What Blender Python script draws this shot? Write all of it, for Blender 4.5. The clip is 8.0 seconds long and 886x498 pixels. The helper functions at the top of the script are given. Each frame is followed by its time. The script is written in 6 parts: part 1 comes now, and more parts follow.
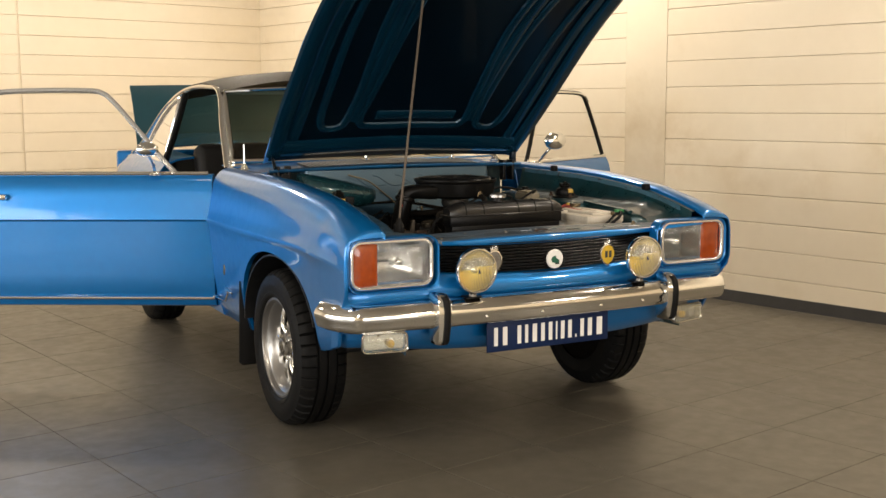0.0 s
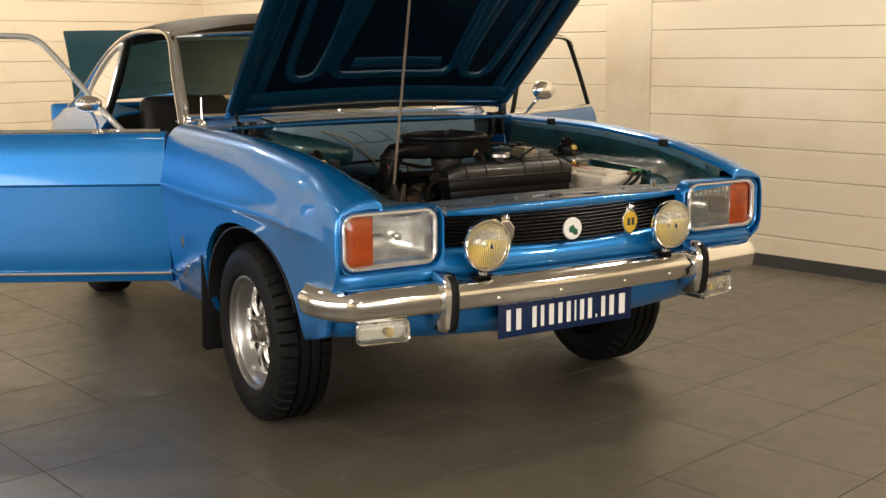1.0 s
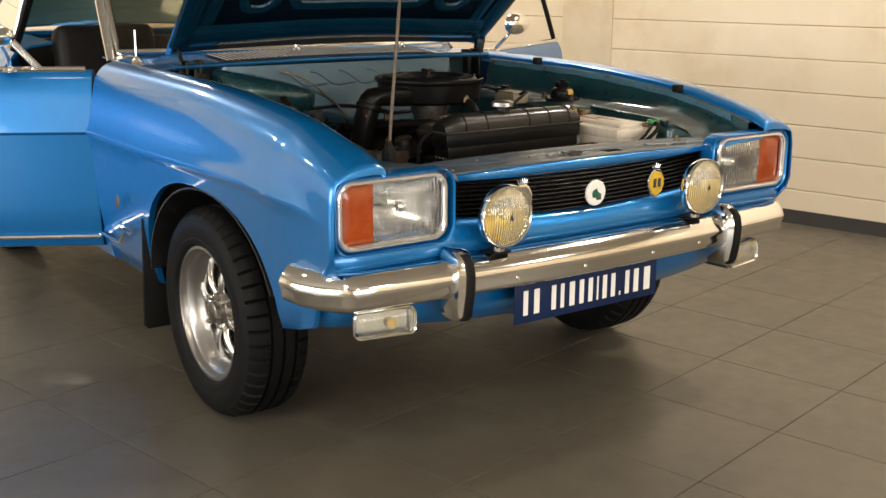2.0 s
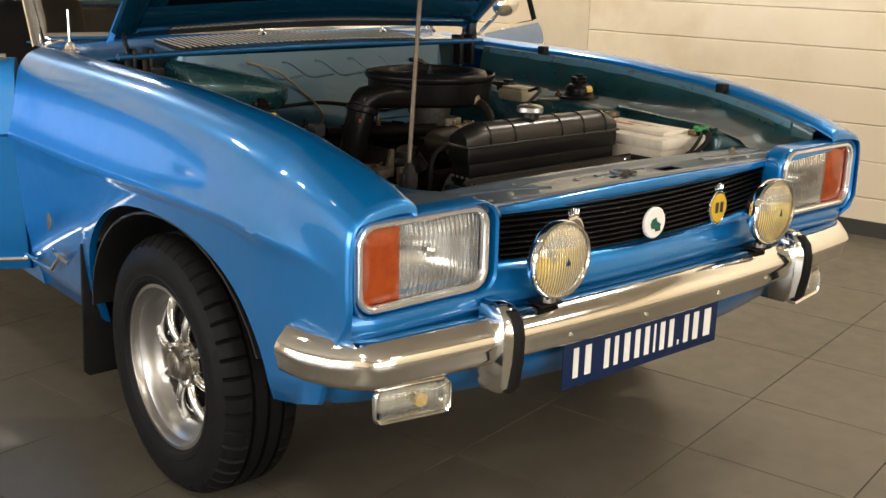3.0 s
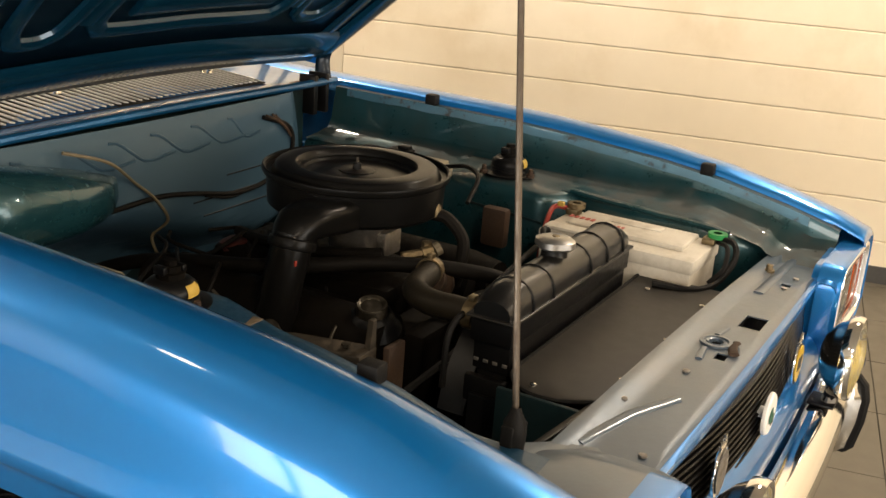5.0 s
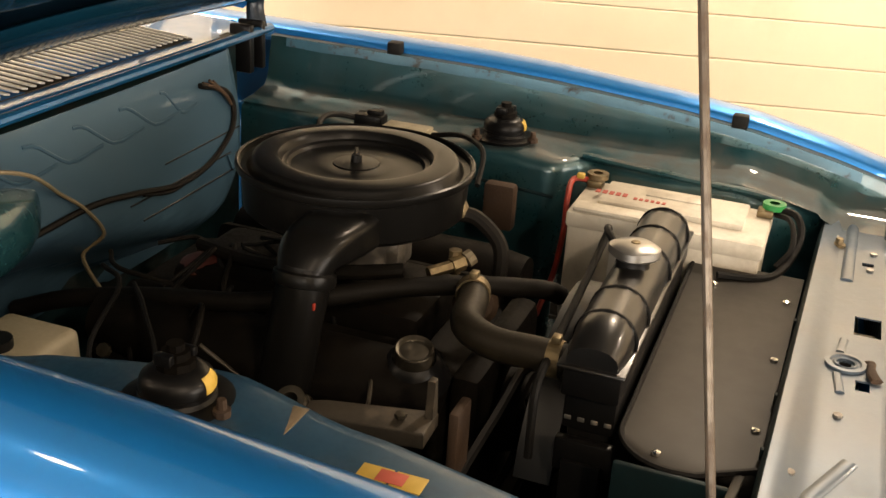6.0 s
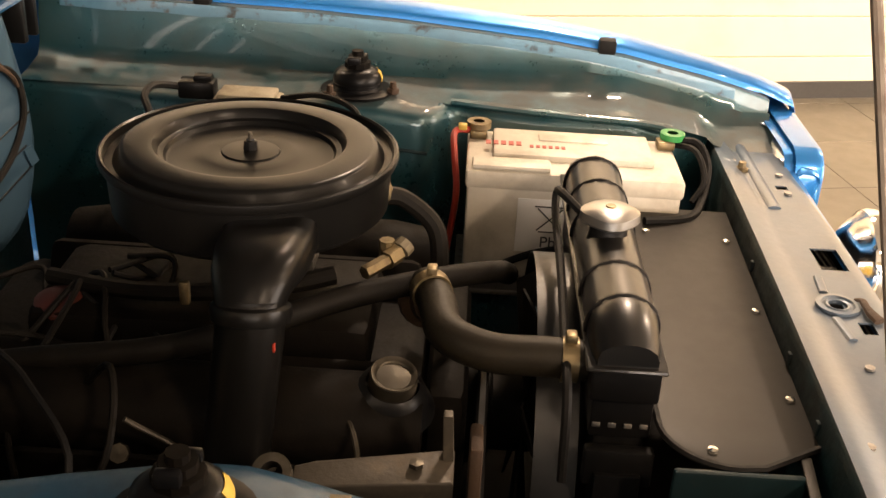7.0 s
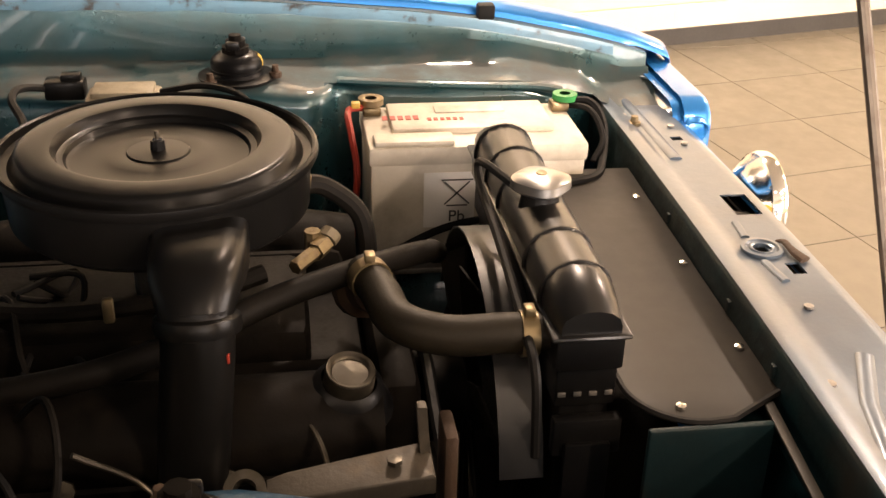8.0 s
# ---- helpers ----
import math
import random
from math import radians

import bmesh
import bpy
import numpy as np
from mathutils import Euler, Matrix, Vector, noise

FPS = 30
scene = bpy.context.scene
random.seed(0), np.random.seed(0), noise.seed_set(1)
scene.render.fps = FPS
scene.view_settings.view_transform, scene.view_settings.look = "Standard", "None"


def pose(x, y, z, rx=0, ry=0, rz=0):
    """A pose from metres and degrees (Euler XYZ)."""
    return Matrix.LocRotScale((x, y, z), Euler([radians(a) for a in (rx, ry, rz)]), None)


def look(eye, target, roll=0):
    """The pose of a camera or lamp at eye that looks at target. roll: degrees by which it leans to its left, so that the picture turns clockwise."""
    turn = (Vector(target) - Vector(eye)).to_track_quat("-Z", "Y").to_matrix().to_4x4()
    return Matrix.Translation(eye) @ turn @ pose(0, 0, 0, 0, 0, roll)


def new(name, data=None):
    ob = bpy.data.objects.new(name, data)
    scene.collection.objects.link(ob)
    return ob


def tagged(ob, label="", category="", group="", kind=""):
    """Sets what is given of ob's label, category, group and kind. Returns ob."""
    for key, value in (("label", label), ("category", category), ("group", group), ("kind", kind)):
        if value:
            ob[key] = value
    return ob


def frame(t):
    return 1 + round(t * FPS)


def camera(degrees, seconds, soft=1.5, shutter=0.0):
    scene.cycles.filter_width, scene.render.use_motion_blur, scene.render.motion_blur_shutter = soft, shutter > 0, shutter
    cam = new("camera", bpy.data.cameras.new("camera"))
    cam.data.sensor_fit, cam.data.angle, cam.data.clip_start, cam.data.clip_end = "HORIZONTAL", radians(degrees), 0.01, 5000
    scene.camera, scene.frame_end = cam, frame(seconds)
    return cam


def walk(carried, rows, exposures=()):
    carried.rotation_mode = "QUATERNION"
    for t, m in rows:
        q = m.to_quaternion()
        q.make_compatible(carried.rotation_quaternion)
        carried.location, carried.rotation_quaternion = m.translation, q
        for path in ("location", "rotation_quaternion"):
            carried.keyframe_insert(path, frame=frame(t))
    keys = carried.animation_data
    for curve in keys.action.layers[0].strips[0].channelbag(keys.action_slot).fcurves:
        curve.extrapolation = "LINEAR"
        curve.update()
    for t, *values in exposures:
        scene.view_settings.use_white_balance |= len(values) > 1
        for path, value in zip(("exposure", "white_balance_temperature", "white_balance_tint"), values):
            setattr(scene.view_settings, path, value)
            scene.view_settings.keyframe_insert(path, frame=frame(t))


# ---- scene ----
cam = camera(43.9, 8.0, soft=1.5)
PATH = [
    (0, (-2.237, -3.523, 1.248), (-1.326, -1.762, 0.99), -0.2),
    (0.5, (-2.175, -3.216, 1.255), (-1.199, -1.499, 0.943), -2.8),
    (1, (-2.147, -2.92, 1.247), (-1.147, -1.224, 0.894), -0.5),
    (1.5, (-2.145, -2.583, 1.247), (-1.021, -0.99, 0.802), 0.3),
    (1.7, (-2.135, -2.463, 1.252), (-1.0, -0.88, 0.785), 0.3),
    (3, (-1.919, -1.637, 1.273), (-0.673, -0.166, 0.74), 1.4),
    (3.5, (-1.924, -1.324, 1.326), (-0.495, -0.046, 0.758), 2.5),
    (4, (-1.836, -0.992, 1.359), (-0.274, 0.107, 0.764), 4.1),
    (4.5, (-1.764, -0.673, 1.434), (-0.126, 0.307, 0.837), 2.9),
    (4.7, (-1.738, -0.554, 1.45), (-0.089, 0.406, 0.853), 3.5),
    (5.8, (-1.494, -0.017, 1.458), (0.235, 0.639, 0.697), 4.6),
    (6, (-1.416, 0.079, 1.466), (0.32, 0.689, 0.682), 3.6),
    (6.5, (-1.285, 0.284, 1.451), (0.479, 0.721, 0.616), 4.3),
    (7, (-1.222, 0.47, 1.427), (0.57, 0.501, 0.54), 3.2),
    (7.5, (-1.188, 0.557, 1.416), (0.567, 0.349, 0.48), 2.8),
    (8, (-1.171, 0.593, 1.412), (0.583, 0.312, 0.492), 1.7),
]
EXPOSURES = [(0, -0.17, 6500, 10), (1.0, -0.14, 6500, 10), (1.7, 0.05, 6450, 10), (3.0, 0.1, 6350, 9), (4.5, 0.16, 6700, 10), (5.8, 0.65, 7200, 12), (6.5, 0.97, 7600, 16), (7.2, 1.34, 7750, 21), (8, 1.45, 7400, 22)]
walk(cam, [(t, look(eye, target, roll)) for t, eye, target, roll in PATH], EXPOSURES)

# ---- light: a closed showroom under warm ceiling lamps ----
world = bpy.data.worlds.new("world")
scene.world = world
world.use_nodes = True
world.node_tree.nodes["Background"].inputs[0].default_value = (0.02, 0.018, 0.015, 1)
world.node_tree.nodes["Background"].inputs[1].default_value = 0.3

CEILING = 3.3
# x, y and watts of each lamp
LAMPS = [(-2.7, -1.9, 45), (2.5, -2.9, 62), (2.3, -0.2, 55), (1.5, 2.9, 72), (0.5, 5.8, 65), (-1.5, 5.4, 65), (-3.5, 4.8, 36), (-2.5, 0.2, 3), (-2.5, 2.2, 5), (-1.6, -4.4, 44), (-4.4, -3.4, 55), (0.9, -4.2, 35)]
LAMP_COLOUR = (1.0, 0.86, 0.70)
WINDOW_WATTS, WINDOW_COLOUR = 31.0, (1.0, 0.97, 0.93)      # watts for each square metre of glass


# ---- materials ----
def nodes_of(name):
    m = bpy.data.materials.new(name)
    m.use_nodes = True
    t = m.node_tree
    return m, t, t.nodes["Principled BSDF"]


def link(t, a, b):
    t.links.new(a, b)


def noise_node(t, scale, detail=4.0, rough=0.55, stretch=None):
    co = t.nodes.new("ShaderNodeNewGeometry")
    n = t.nodes.new("ShaderNodeTexNoise")
    n.inputs["Scale"].default_value, n.inputs["Detail"].default_value, n.inputs["Roughness"].default_value = scale, detail, rough
    if stretch:
        mp = t.nodes.new("ShaderNodeMapping")
        mp.inputs["Scale"].default_value = stretch
        link(t, co.outputs["Position"], mp.inputs["Vector"])
        link(t, mp.outputs["Vector"], n.inputs["Vector"])
    else:
        link(t, co.outputs["Position"], n.inputs["Vector"])
    return n.outputs["Fac"]


def ramp(t, fac, lo, hi, a=0.0, b=1.0):
    r = t.nodes.new("ShaderNodeMapRange")
    r.inputs["From Min"].default_value, r.inputs["From Max"].default_value = lo, hi
    r.inputs["To Min"].default_value, r.inputs["To Max"].default_value = a, b
    link(t, fac, r.inputs["Value"])
    return r.outputs["Result"]


def mix(t, fac, a, b):
    m = t.nodes.new("ShaderNodeMix")
    m.data_type = "RGBA"
    for sock, val in ((m.inputs[0], fac), (m.inputs[6], a), (m.inputs[7], b)):
        if isinstance(val, tuple):
            sock.default_value = (*val, 1)
        elif isinstance(val, float):
            sock.default_value = val
        else:
            link(t, val, sock)
    return m.outputs[2]


def mat(name, col, rough=0.5, metal=0.0, coat=0.0, var=None, var_scale=6.0, dust=None, dust_scale=9.0, dust_at=(0.5, 0.72),
        bump=0.0, bump_scale=120.0, rough_var=0.12, stretch=None, tone=0.12, by_object=0.0, dust_max=1.0, spec=0.5, settle=0.0):
    """A surface with variation at two scales: broad patches (var, dust) and fine grain (tone, bump)."""
    m, t, p = nodes_of(name)
    p.inputs["Metallic"].default_value = metal
    p.inputs["Coat Weight"].default_value = coat
    p.inputs["Specular IOR Level"].default_value = spec
    p.inputs["Coat Roughness"].default_value = 0.05
    big = noise_node(t, var_scale, stretch=stretch)
    c = mix(t, ramp(t, big, 0.35, 0.65), col, var if var else tuple(v * (1 - tone) for v in col))
    fine = noise_node(t, var_scale * 14, 3.0)
    c = mix(t, ramp(t, fine, 0.3, 0.75, 0.0, tone), c, tuple(v * 0.5 for v in col))
    r = ramp(t, fine, 0.3, 0.7, max(0.02, rough - rough_var / 2), rough + rough_var / 2)
    if dust:
        d = ramp(t, noise_node(t, dust_scale, 6.0, 0.65), dust_at[0], dust_at[1], 0.0, dust_max)
        if settle:
            # dust lies on what faces up
            sep = t.nodes.new("ShaderNodeSeparateXYZ")
            link(t, t.nodes.new("ShaderNodeNewGeometry").outputs["Normal"], sep.inputs["Vector"])
            lie = ramp(t, sep.outputs["Z"], 0.55, 0.95, 1.0 - settle, 1.0)
            mul = t.nodes.new("ShaderNodeMath")
            mul.operation = "MULTIPLY"
            link(t, d, mul.inputs[0])
            link(t, lie, mul.inputs[1])
            d = mul.outputs[0]
        c = mix(t, d, c, dust)
        rm = t.nodes.new("ShaderNodeMix")
        link(t, d, rm.inputs[0])
        link(t, r, rm.inputs[2])
        rm.inputs[3].default_value = 0.85
        r = rm.outputs[0]
        if metal:
            inv = ramp(t, d, 0.0, 1.0, metal, 0.0)
            link(t, inv, p.inputs["Metallic"])
    if by_object:
        info = t.nodes.new("ShaderNodeObjectInfo")
        c = mix(t, ramp(t, info.outputs["Random"], 0, 1, 0.0, by_object), c, tuple(v * 0.55 for v in col))
    link(t, c, p.inputs["Base Color"])
    link(t, r, p.inputs["Roughness"])
    if bump:
        b = t.nodes.new("ShaderNodeBump")
        b.inputs["Strength"].default_value, b.inputs["Distance"].default_value = bump, 0.002
        link(t, noise_node(t, bump_scale, 5.0, 0.6), b.inputs["Height"])
        link(t, b.outputs["Normal"], p.inputs["Normal"])
    return m


def glass(name, col, rough=0.02, alpha_ior=1.48, bump=0.0, bump_scale=300.0, clear=1.0):
    m, t, p = nodes_of(name)
    p.inputs["Base Color"].default_value = (*col, 1)
    p.inputs["Roughness"].default_value = rough
    p.inputs["IOR"].default_value = alpha_ior
    p.inputs["Transmission Weight"].default_value = clear
    if bump:
        b = t.nodes.new("ShaderNodeBump")
        b.inputs["Strength"].default_value, b.inputs["Distance"].default_value = bump, 0.001
        link(t, noise_node(t, bump_scale), b.inputs["Height"])
        link(t, b.outputs["Normal"], p.inputs["Normal"])
    return m


PAINT = mat("metallic_blue_paint", (0.0020, 0.150, 0.440), 0.32, 0.55, 0.9, spec=0.35, var=(0.0025, 0.159, 0.464), var_scale=1.6, tone=0.10, rough_var=0.06)
# bonnet underside: shade is put into the skin's colour, light into the ribs'
UNDERSIDE_SHADED = mat("bonnet_underside_shaded", (0.0006, 0.007, 0.016), 0.35, 0.3, 0.2, spec=0.25, var=(0.0006, 0.005, 0.011), var_scale=2, tone=0.05, rough_var=0.02)
UNDERSIDE_LIT = mat("bonnet_underside_lit", (0.0018, 0.032, 0.064), 0.24, 0.4, 0.45, var=(0.0018, 0.026, 0.052), var_scale=3, tone=0.05, rough_var=0.03)
BAY = mat("dusty_teal_bay_paint", (0.006, 0.062, 0.078), 0.26, 0.45, 0.6, var=(0.010, 0.046, 0.050), var_scale=9, dust=(0.052, 0.050, 0.044), dust_scale=11, dust_at=(0.30, 0.60), dust_max=0.85, bump=0.15, settle=0.8)
BAY_GREY = mat("grey_blue_panel_paint", (0.082, 0.099, 0.121), 0.34, 0.3, 0.4, var=(0.060, 0.100, 0.146), var_scale=5, rough_var=0.05, tone=0.06, dust=(0.17, 0.16, 0.145), dust_scale=5, dust_at=(0.5, 0.8), dust_max=0.5, bump=0.1)
BULKHEAD = mat("pale_blue_bulkhead_paint", (0.042, 0.090, 0.132), 0.32, 0.40, 0.25, rough_var=0.01, tone=0.01, var=(0.040, 0.087, 0.130), var_scale=2)
CHROME = mat("chrome", (0.88, 0.87, 0.84), 0.09, 1.0, tone=0.05, rough_var=0.06)
CHROME_OLD = mat("weathered_chrome", (0.68, 0.66, 0.62), 0.17, 1.0, tone=0.15, dust=(0.35, 0.28, 0.2), dust_scale=60, dust_at=(0.62, 0.75), dust_max=0.6)
ALLOY = mat("silver_alloy", (0.31, 0.30, 0.285), 0.30, 0.9, tone=0.02, rough_var=0.0)
HUB_METAL = mat("dull_hub_metal", (0.22, 0.20, 0.17), 0.3, 0.9, tone=0.2)
STEEL = mat("dull_steel", (0.33, 0.31, 0.28), 0.42, 0.85, tone=0.3, dust=(0.10, 0.07, 0.045), dust_scale=30)
BRASS = mat("yellow_plated_metal", (0.21, 0.16, 0.088), 0.38, 0.8, tone=0.3, dust=(0.12, 0.08, 0.04), dust_scale=80)
RUST = mat("rusty_iron", (0.048, 0.024, 0.010), 0.8, 0.2, var=(0.040, 0.023, 0.014), var_scale=20, bump=0.4)
RUBBER = mat("black_rubber", (0.006, 0.0057, 0.0055), 0.6, spec=0.12, var=(0.010, 0.0095, 0.009), var_scale=12, bump=0.1, bump_scale=260)
TYRE = mat("tyre_rubber", (0.0045, 0.0045, 0.0045), 0.55, spec=0.10, var=(0.006, 0.0058, 0.0056), var_scale=14, bump=0.12, bump_scale=400)
HOSE = mat("dusty_rubber_hose", (0.0045, 0.0038, 0.003), 0.6, spec=0.10, var=(0.008, 0.0066, 0.0052), var_scale=18, bump=0.15)
TOP_HOSE = mat("olive_brown_rubber_hose", (0.016, 0.0125, 0.0075), 0.55, spec=0.2, var=(0.011, 0.0088, 0.0056), var_scale=14, bump=0.15)
BLACK = mat("black_enamel", (0.004, 0.004, 0.0045), 0.34, 0.0, 0.03, spec=0.14, var=(0.006, 0.0057, 0.0053), var_scale=8, dust=(0.014, 0.012, 0.010), dust_scale=10, dust_at=(0.55, 0.8), dust_max=0.5)
AIRBOX = mat("satin_black_air_cleaner", (0.004, 0.0038, 0.0035), 0.29, 0.0, 0.01, spec=0.115, rough_var=0.02, tone=0.05, var=(0.005, 0.0046, 0.0042), var_scale=5)
# oily metal, darkened so that its colour also carries the deep bay shade
GRIME_SHADED = mat("oily_metal_with_bay_shade", (0.0028, 0.0023, 0.0018), 0.6, 0.0, spec=0.06, var=(0.005, 0.0038, 0.0028), var_scale=14, dust=(0.007, 0.0054, 0.0038), dust_scale=20, bump=0.4, bump_scale=60)
COVER = mat("dark_grey_sheet_metal", (0.017, 0.0148, 0.0118), 0.50, 0.0, 0.0, spec=0.22, var=(0.020, 0.0172, 0.0138), var_scale=3, tone=0.05, rough_var=0.05)
DARK = mat("black_plastic", (0.008, 0.008, 0.0085), 0.45, tone=0.2)
TRIM = mat("black_interior_vinyl", (0.008, 0.0075, 0.007), 0.55, spec=0.3, var=(0.011, 0.010, 0.0095), var_scale=10, bump=0.2)
VINYL = mat("olive_brown_vinyl_roof", (0.024, 0.0175, 0.0075), 0.55, spec=0.12, var=(0.030, 0.022, 0.0095), var_scale=9, bump=0.3, bump_scale=500)
BATTERY = mat("pale_grey_battery_plastic", (0.60, 0.555, 0.47), 0.45, var=(0.50, 0.455, 0.375), var_scale=12, dust=(0.22, 0.17, 0.11), dust_scale=14, dust_at=(0.5, 0.78), dust_max=0.6)
CREAM = mat("yellowed_plastic", (0.24, 0.205, 0.14), 0.5, var=(0.18, 0.155, 0.10), var_scale=14, dust=(0.16, 0.12, 0.08), dust_scale=14)
WHITE = mat("white_enamel", (0.78, 0.77, 0.74), 0.4, tone=0.08)
PLATE_BLUE = mat("navy_plate", (0.006, 0.017, 0.062), 0.5, tone=0.15, spec=0.2)
RED = mat("red_cable", (0.35, 0.03, 0.015), 0.5, tone=0.3)
GREEN = mat("green_plastic", (0.01, 0.22, 0.05), 0.4, tone=0.2)
GREEN_DK = mat("dark_green_enamel", (0.01, 0.10, 0.06), 0.4, tone=0.2)
YELLOW = mat("yellow_enamel", (0.62, 0.40, 0.03), 0.4, tone=0.2)
YELLOW_TAPE = mat("yellow_paint_mark", (0.55, 0.36, 0.06), 0.55, tone=0.3)
PRINT_RED = mat("faded_red_print", (0.5, 0.09, 0.06), 0.6, tone=0.3)
PRINT_BLACK = mat("black_print", (0.03, 0.03, 0.03), 0.6, tone=0.2)
AMBER = mat("amber_lens", (0.32, 0.05, 0.004), 0.16, 0.0, 0.6, var=(0.23, 0.03, 0.003), var_scale=20, tone=0.2)
REFLECTOR = mat("bright_reflector", (0.60, 0.61, 0.63), 0.24, 1.0, tone=0.03, rough_var=0.03)
# a yellow bulb's reflection, put into the colour of the lower half bowl
BULB_REFLECTION = mat("reflector_with_bulb_reflection", (0.95, 0.72, 0.13), 0.42, 0.7, tone=0.05, rough_var=0.03)
CLEAR = glass("clear_lens_glass", (0.96, 0.96, 0.93), 0.09, 1.36, clear=0.95)
YELLOWISH = glass("pale_yellow_lens_glass", (0.96, 0.94, 0.83), 0.09, 1.36, clear=0.93)
SCREEN = glass("bronze_tinted_screen_glass", (0.48, 0.41, 0.29), 0.01)
WINDOW = glass("tinted_window_glass", (0.62, 0.66, 0.57), 0.01)
LOUVRE = mat("silver_louvre_paint", (0.46, 0.46, 0.44), 0.42, 0.3, tone=0.15, dust=(0.3, 0.27, 0.22), dust_scale=12, dust_at=(0.55, 0.8), dust_max=0.5)
CAST = mat("cast_light_metal", (0.046, 0.037, 0.026), 0.55, 0.4, tone=0.3, dust=(0.07, 0.05, 0.03), dust_scale=24, bump=0.3)
HOSE_PALE = mat("dull_yellow_cable", (0.16, 0.125, 0.07), 0.55, tone=0.3)
ROD_STEEL = mat("tarnished_rod_steel", (0.11, 0.09, 0.07), 0.4, 0.7, tone=0.3, dust=(0.06, 0.035, 0.02), dust_scale=30)
CAP_STEEL = mat("dirty_cap_steel", (0.060, 0.051, 0.037), 0.4, 0.8, tone=0.3, dust=(0.04, 0.03, 0.02), dust_scale=40)
# teal bay paint again, its colour darkened for the shade in recesses
BAY_SHADED = mat("teal_bay_paint_shaded", (0.003, 0.018, 0.022), 0.5, 0.1, spec=0.25, var=(0.004, 0.012, 0.013), var_scale=7, dust=(0.016, 0.014, 0.011), dust_scale=9, bump=0.2)
BRIGHT = mat("polished_trim", (0.86, 0.87, 0.88), 0.16, 0.9, tone=0.02, rough_var=0.02)
SHELF_BLUE = mat("dull_blue_shelf_paint", (0.004, 0.050, 0.105), 0.4, 0.2, 0.2, var=(0.004, 0.038, 0.075), var_scale=8, dust=(0.035, 0.035, 0.032), dust_scale=10, dust_at=(0.5, 0.75), dust_max=0.6, settle=0.5)
GUTTER = mat("pale_blue_gutter_paint", (0.05, 0.14, 0.20), 0.36, 0.3, 0.4, var=(0.045, 0.11, 0.15), var_scale=9, dust=(0.035, 0.025, 0.018), dust_scale=26, dust_at=(0.56, 0.66), dust_max=0.9)
HEATER = mat("glossy_teal_housing_paint", (0.012, 0.060, 0.072), 0.26, 0.4, 0.4, var=(0.010, 0.050, 0.060), var_scale=4, tone=0.05, rough_var=0.04)
LEDGE_BLUE = mat("dull_blue_ledge_paint", (0.003, 0.095, 0.24), 0.36, 0.4, 0.3, var=(0.003, 0.06, 0.15), var_scale=9, tone=0.2)
TAPE = mat("brown_tape", (0.16, 0.12, 0.075), 0.6, tone=0.2)
LID_PAINT = mat("teal_paint_inside_lid", (0.010, 0.060, 0.082), 0.45, 0.2, 0.1, var=(0.010, 0.052, 0.070), var_scale=3, tone=0.05)
TANK = mat("dusty_black_tank", (0.005, 0.005, 0.0055), 0.30, 0.0, 0.12, spec=0.4, rough_var=0.05, tone=0.06, var=(0.008, 0.0075, 0.007), var_scale=6, dust=(0.014, 0.012, 0.009), dust_scale=3.5, dust_at=(0.45, 0.85), dust_max=0.18, settle=0.7)
SKIRT = mat("dark_grey_skirting", (0.045, 0.043, 0.04), 0.55, tone=0.2)
# unseen ceiling; its grey is chosen to cut the bounced light
CEIL = mat("bounce_cutting_ceiling", (0.30, 0.27, 0.225), 0.9, tone=0.05, bump=0.1)


def wall_paint():
    """Cream emulsion on blockwork, with faint yellow-brown patches."""
    m = mat("cream_wall_paint", (0.71, 0.63, 0.49), 0.55, var=(0.68, 0.59, 0.44), var_scale=0.9, tone=0.05, dust=(0.44, 0.33, 0.17), dust_scale=0.85,
            dust_at=(0.57, 0.76), dust_max=0.42, bump=0.25, bump_scale=90, by_object=0.02)
    t, p = m.node_tree, m.node_tree.nodes["Principled BSDF"]
    c = p.inputs["Base Color"].links[0].from_socket
    where = t.nodes.new("ShaderNodeNewGeometry")
    patchy = ramp(t, noise_node(t, 5.0, 5.0, 0.6), 0.38, 0.68)
    for centre, size, depth in (((2.67, 2.45, 0.98), 0.36, 0.55), ((2.80, 1.95, 0.84), 0.30, 0.45), ((2.92, 1.48, 0.78), 0.24, 0.35), ((2.58, 2.82, 1.10), 0.34, 0.40), ((3.02, 0.95, 1.02), 0.30, 0.40), ((3.16, 0.36, 0.95), 0.22, 0.30)):
        far = t.nodes.new("ShaderNodeVectorMath")
        far.operation = "DISTANCE"
        link(t, where.outputs["Position"], far.inputs[0])
        far.inputs[1].default_value = centre
        both = t.nodes.new("ShaderNodeMath")
        both.operation = "MULTIPLY"
        link(t, ramp(t, far.outputs["Value"], 0.0, size, depth, 0.0), both.inputs[0])
        link(t, patchy, both.inputs[1])
        c = mix(t, both.outputs[0], c, (0.42, 0.30, 0.13))
    link(t, c, p.inputs["Base Color"])
    return m


def floor_tile():
    return mat("brown_grey_floor_tile", (0.098, 0.087, 0.066), 0.36, var=(0.088, 0.079, 0.061), var_scale=1.1, tone=0.12, dust=(0.14, 0.122, 0.10), dust_scale=3.0,
               dust_at=(0.5, 0.85), dust_max=0.35, bump=0.08, bump_scale=70, rough_var=0.1, by_object=0.06)


WALL, TILE = wall_paint(), floor_tile()
GROUT = mat("dark_grout", (0.022, 0.019, 0.015), 0.8, tone=0.2)


